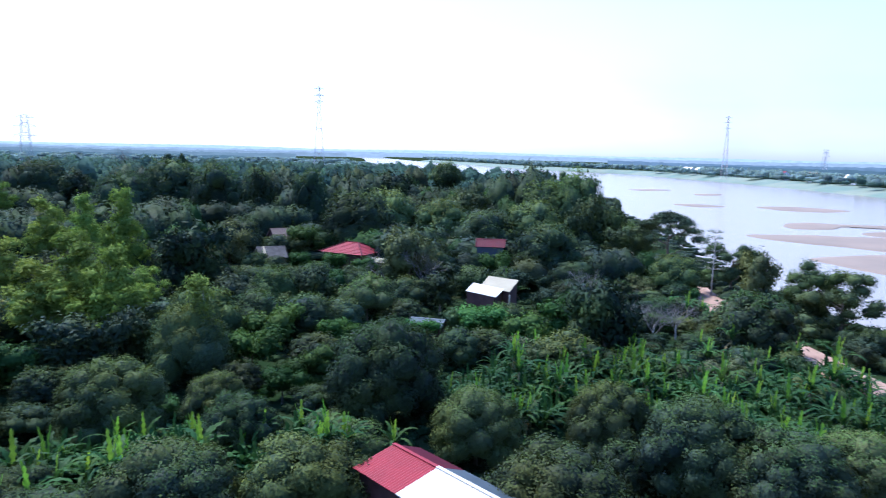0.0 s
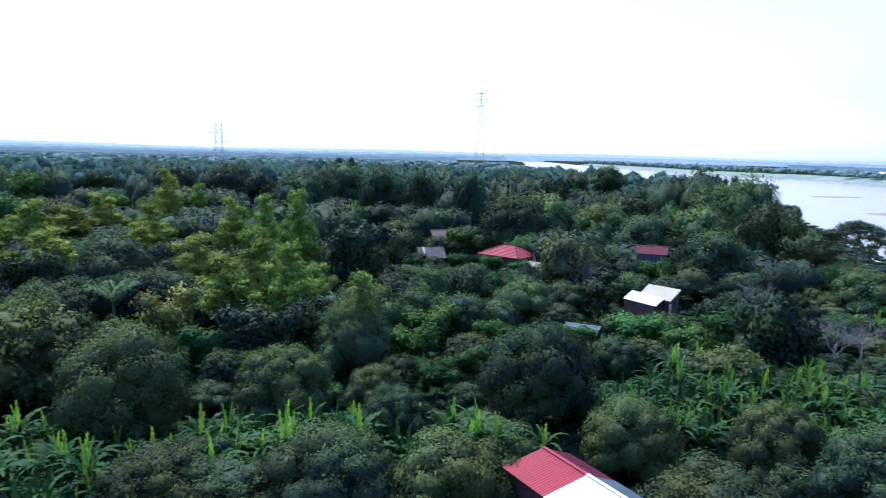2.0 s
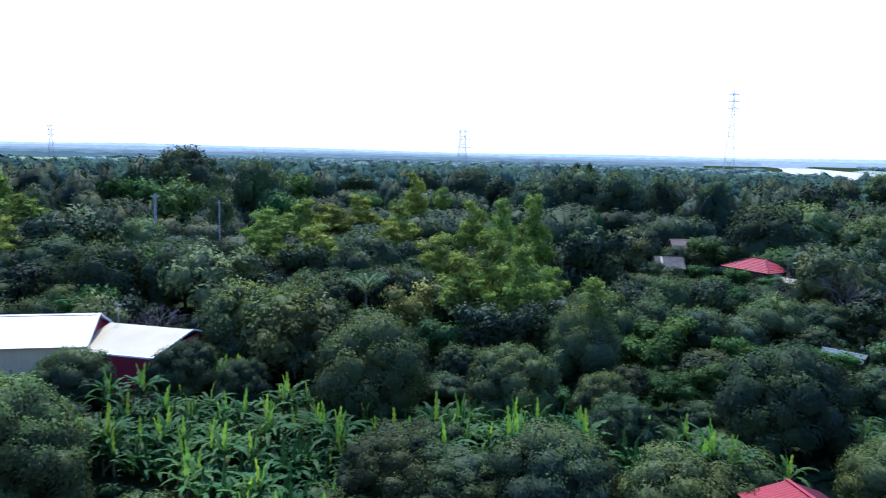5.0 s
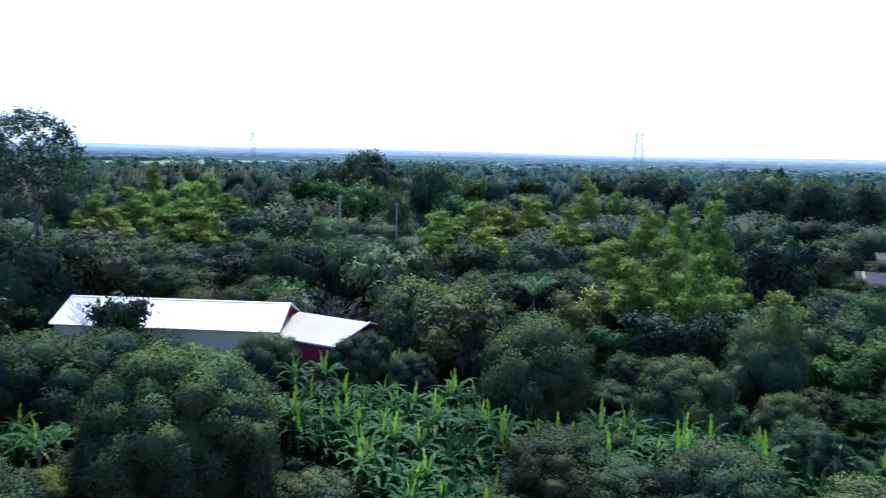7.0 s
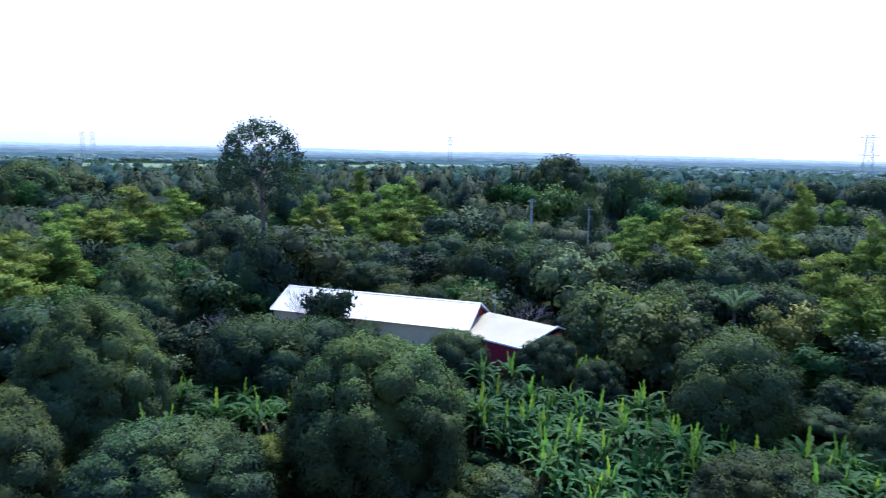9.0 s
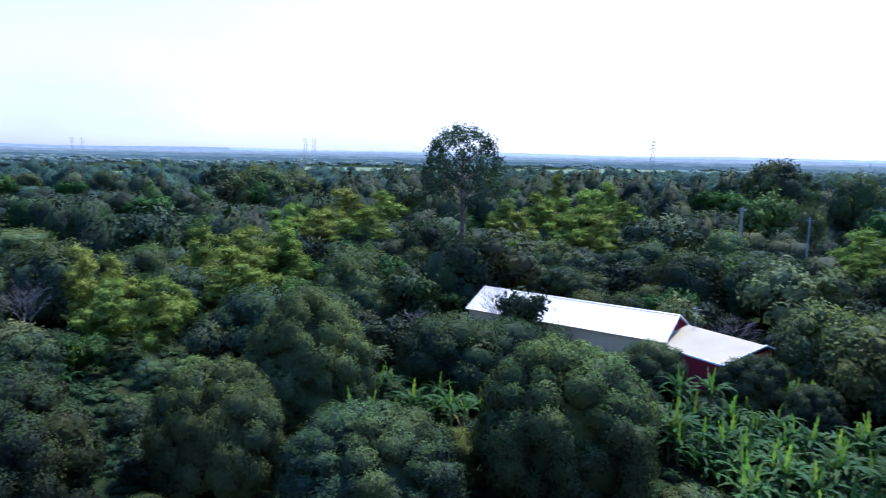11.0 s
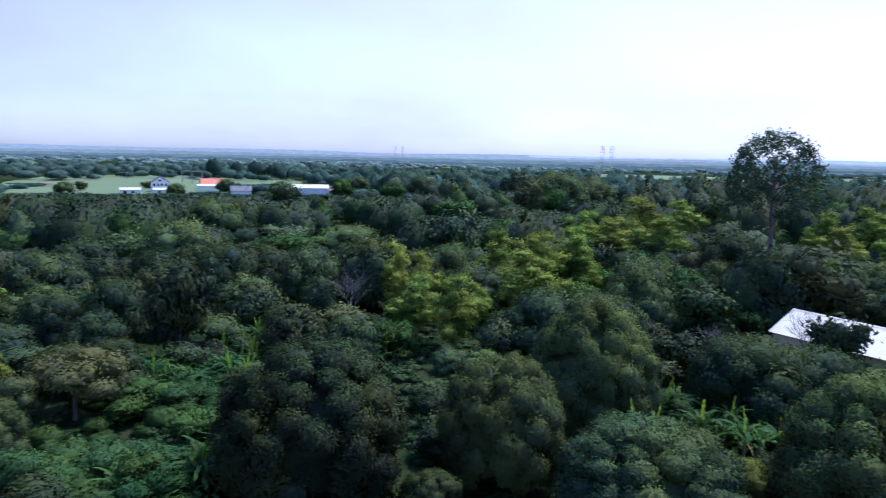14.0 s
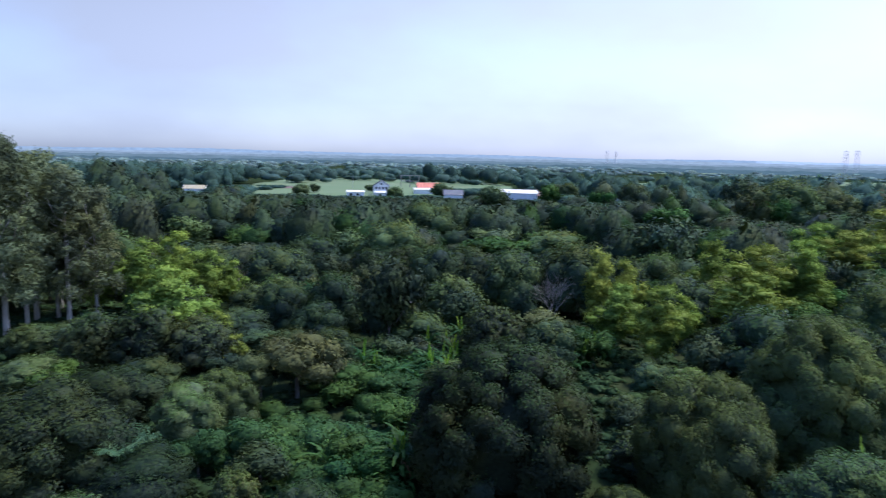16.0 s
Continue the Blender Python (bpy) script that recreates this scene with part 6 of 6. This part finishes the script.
creeper = []
for _ in range(260):
    x0, y0, r = rng_w.choice(((-46, -37, 8), (-35, -31, 6), (-33, -36, 4), (-52, -30, 7), (-30, -26, 4)))
    a, d = rng_w.uniform(0, 6.283), r * math.sqrt(rng_w.random())
    x, y = x0 + math.cos(a) * d, y0 + math.sin(a) * d
    if free(x, y, -1.0):
        creeper.append((x, y, -0.3, rng_w.uniform(2.0, 4.0), rng_w.uniform(1.0, 2.6)))
woods("creepers", "bright green creepers smothering bushes", creeper, [crown_template(80 + s, 420, 0.14, 11, 10, 7) for s in range(4)], BRIGHT, 0.56)


# ---- pylons, masts and poles ----
def pylon(name, label, at, height, foot, top, arms, leg, steel, other=None, turn=0.0):
    """A lattice tower: four legs in stretches, braces, and cross-arms at given heights (z, half-length)."""
    root = thing(name, label, "pylon", "pylons")
    stages = 8

    def corner(k, t):
        w = foot + (top - foot) * min(1.0, t * 1.15)
        return Vector(((-1, 1, 1, -1)[k] * w / 2, (-1, -1, 1, 1)[k] * w / 2, height * t))

    for k in range(4):
        bm = bmesh.new()
        tube(bm, [corner(k, s / stages) for s in range(stages + 1)], [leg * 0.6] * (stages + 1), 4)
        part("leg", bm, steel, root)
    for shade, first in (((steel, 0), (other, 1)) if other else ((steel, 0),)):
        bm = bmesh.new()
        for s in range(first, stages, 2 if other else 1):
            t0, t1 = s / stages, (s + 1) / stages
            for k in range(4):
                bar(bm, corner(k, t0), corner((k + 1) % 4, t1), leg * 0.45)
                bar(bm, corner((k + 1) % 4, t0), corner(k, t1), leg * 0.45)
                bar(bm, corner(k, t1), corner((k + 1) % 4, t1), leg * 0.45)
        tagged(part("lattice", bm, shade, root), "thin crossing steel braces", kind="stuff")
    for z, half in arms:
        bm = bmesh.new()
        for s in (1, -1):
            bar(bm, (0, 0, z), (s * half, 0, z), leg)
            bar(bm, (0, 0, z + half * 0.35), (s * half, 0, z), leg * 0.7)
            bar(bm, (s * half, 0, z), (s * half, 0, z - half * 0.3), leg * 0.5)
        part("cross_arm", bm, steel, root)
    root.matrix_basis = pose(*at, 0, 0, turn)
    return root


pylon("pylon", "steel lattice power pylon with three cross-arms", (-295, 494, 0), 41, 9, 4.2, [(27, 7), (33.5, 7), (39.5, 6)], 0.22, STEEL, turn=20)
pylon("crossing_tower", "very tall slender red and white river crossing tower", (-139, 773, 0), 91, 12, 1.6, [(74, 5), (81, 5), (88, 5)], 0.4, WHITE_STEEL, RED_STEEL, turn=10)
pylon("crossing_tower", "tall red and white river crossing tower beyond the water", (346, 870, -0.5), 77, 7, 1.4, [(62, 4), (69, 4), (75, 4)], 0.24, WHITE_STEEL, RED_STEEL, turn=-15)
# far pylons take the white steel, so haze is painted by colour
pylon("pylon", "far steel lattice pylon", (855, 1584, -0.5), 53, 10, 6, [(38, 10), (46, 10), (51, 8)], 0.32, WHITE_STEEL, turn=20)
pylon("pylon", "far steel lattice pylon", (1130, 1600, -0.5), 46, 9, 5, [(32, 9), (39, 9), (45, 7)], 0.26, WHITE_STEEL, turn=20)
pylon("pylon", "slender lattice mast on the plain", (-742, 402, 0), 42, 6, 2.6, [(32, 4), (37, 4), (41, 3)], 0.22, STEEL, turn=60)
for x, y, h in ((-1498, 20, 48), (-1502, 38, 48), (-2113, -603, 48), (-2105, -575, 46)):
    pylon("pylon", "faint pylon far across the plain", (x, y, 0), h, 7, 5, [(h * 0.72, 6), (h * 0.85, 6), (h * 0.97, 5)], 0.2, WHITE_STEEL, turn=80)


def utility_pole(x, y, height, turn):
    root = thing("utility_pole", "pale concrete utility pole with a cross-arm", "utility pole", "utility poles")
    bm = bmesh.new()
    tube(bm, [(0, 0, -0.4), (0, 0, height * 0.5), (0, 0, height)], [0.15, 0.13, 0.1], 8)
    part("pole", bm, CONCRETE, root)
    bm = bmesh.new()
    bar(bm, (-0.9, 0, height - 0.5), (0.9, 0, height - 0.5), 0.1)
    part("cross_arm", bm, STEEL, root)
    root.matrix_basis = pose(x, y, 0, 0, 0, turn)


for x, y, h in ((-121.1, 84.9, 12.9), (-122.6, 85.6, 12.6), (-108.0, 89.5, 12.0), (-128.0, 124.0, 12.5), (-352, -262, 9.0)):
    utility_pole(x, y, h, 40)


def goal_frame():
    root = thing("timber_frame", "tall open timber frame standing by the field", "frame")
    for x in (-6, 0, 6):
        bm = bmesh.new()
        bar(bm, (x, 0, -0.3), (x, 0, 9), 0.5)
        part("post", bm, PALE_BARK, root)
    for z in (5.0, 8.7):
        bm = bmesh.new()
        bar(bm, (-6.5, 0, z), (6.5, 0, z), 0.5)
        part("beam", bm, PALE_BARK, root)
    root.matrix_basis = pose(-400, -250, 0, 0, 0, 125)


goal_frame()


# ---- the far distance: flat glowing bands, haze painted in, that close the plain ----
def glowing_rise(radius, low, high, seed, colour, first, last):
    """A far tree line round part of the horizon, from one bearing to another; it glows in a haze colour."""
    m = bpy.data.materials.new("painted_haze")
    m.use_nodes = True
    n, l = m.node_tree.nodes, m.node_tree.links
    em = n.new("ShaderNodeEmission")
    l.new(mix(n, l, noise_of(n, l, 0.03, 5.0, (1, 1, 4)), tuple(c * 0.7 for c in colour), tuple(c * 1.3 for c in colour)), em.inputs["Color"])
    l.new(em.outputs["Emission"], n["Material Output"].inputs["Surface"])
    v, f = [], []
    steps = int(abs(last - first) * 8)
    for k in range(steps + 1):
        a = radians(first + (last - first) * k / steps)
        p = Vector((math.cos(a), math.sin(a), 0)) * radius
        h = low + (high - low) * (0.5 + 0.5 * noise.noise(p * 0.0012 + Vector((0, 0, seed)))) + 2.2 * noise.noise(p * 0.03 + Vector((0, 0, seed))) + 1.6 * noise.noise(p * 0.11)
        v += [(-math.sin(a) * radius, math.cos(a) * radius, -12), (-math.sin(a) * radius, math.cos(a) * radius, h)]
        if k:
            f.append((2 * k - 2, 2 * k, 2 * k + 1, 2 * k - 1))
    tagged(new("backdrop", raw_mesh("backdrop", v, f, m)), "flat glowing band painted as a hazy blue wooded rise", "backdrop", kind="structure")


# haze colours by distance; the farthest band is darker where the sky dims
glowing_rise(4400, 22, 44, 1.0, (0.34, 0.42, 0.50), -180, 95)
glowing_rise(4400, 22, 44, 1.0, (0.24, 0.31, 0.36), 95, 180)
glowing_rise(3300, 14, 27, 5.0, (0.25, 0.305, 0.325), -180, 180)
glowing_rise(2500, 11, 18, 9.0, (0.185, 0.235, 0.25), 8, 220)
glowing_rise(1900, 8, 14, 13.0, (0.125, 0.172, 0.178), 12, 220)
glowing_rise(1400, 7, 11, 17.0, (0.075, 0.118, 0.125), 16, 220)
glowing_rise(2300, 8, 17, 21.0, (0.115, 0.165, 0.195), -70, -13)
glowing_rise(1700, 5, 13, 25.0, (0.078, 0.122, 0.135), -70, -20)
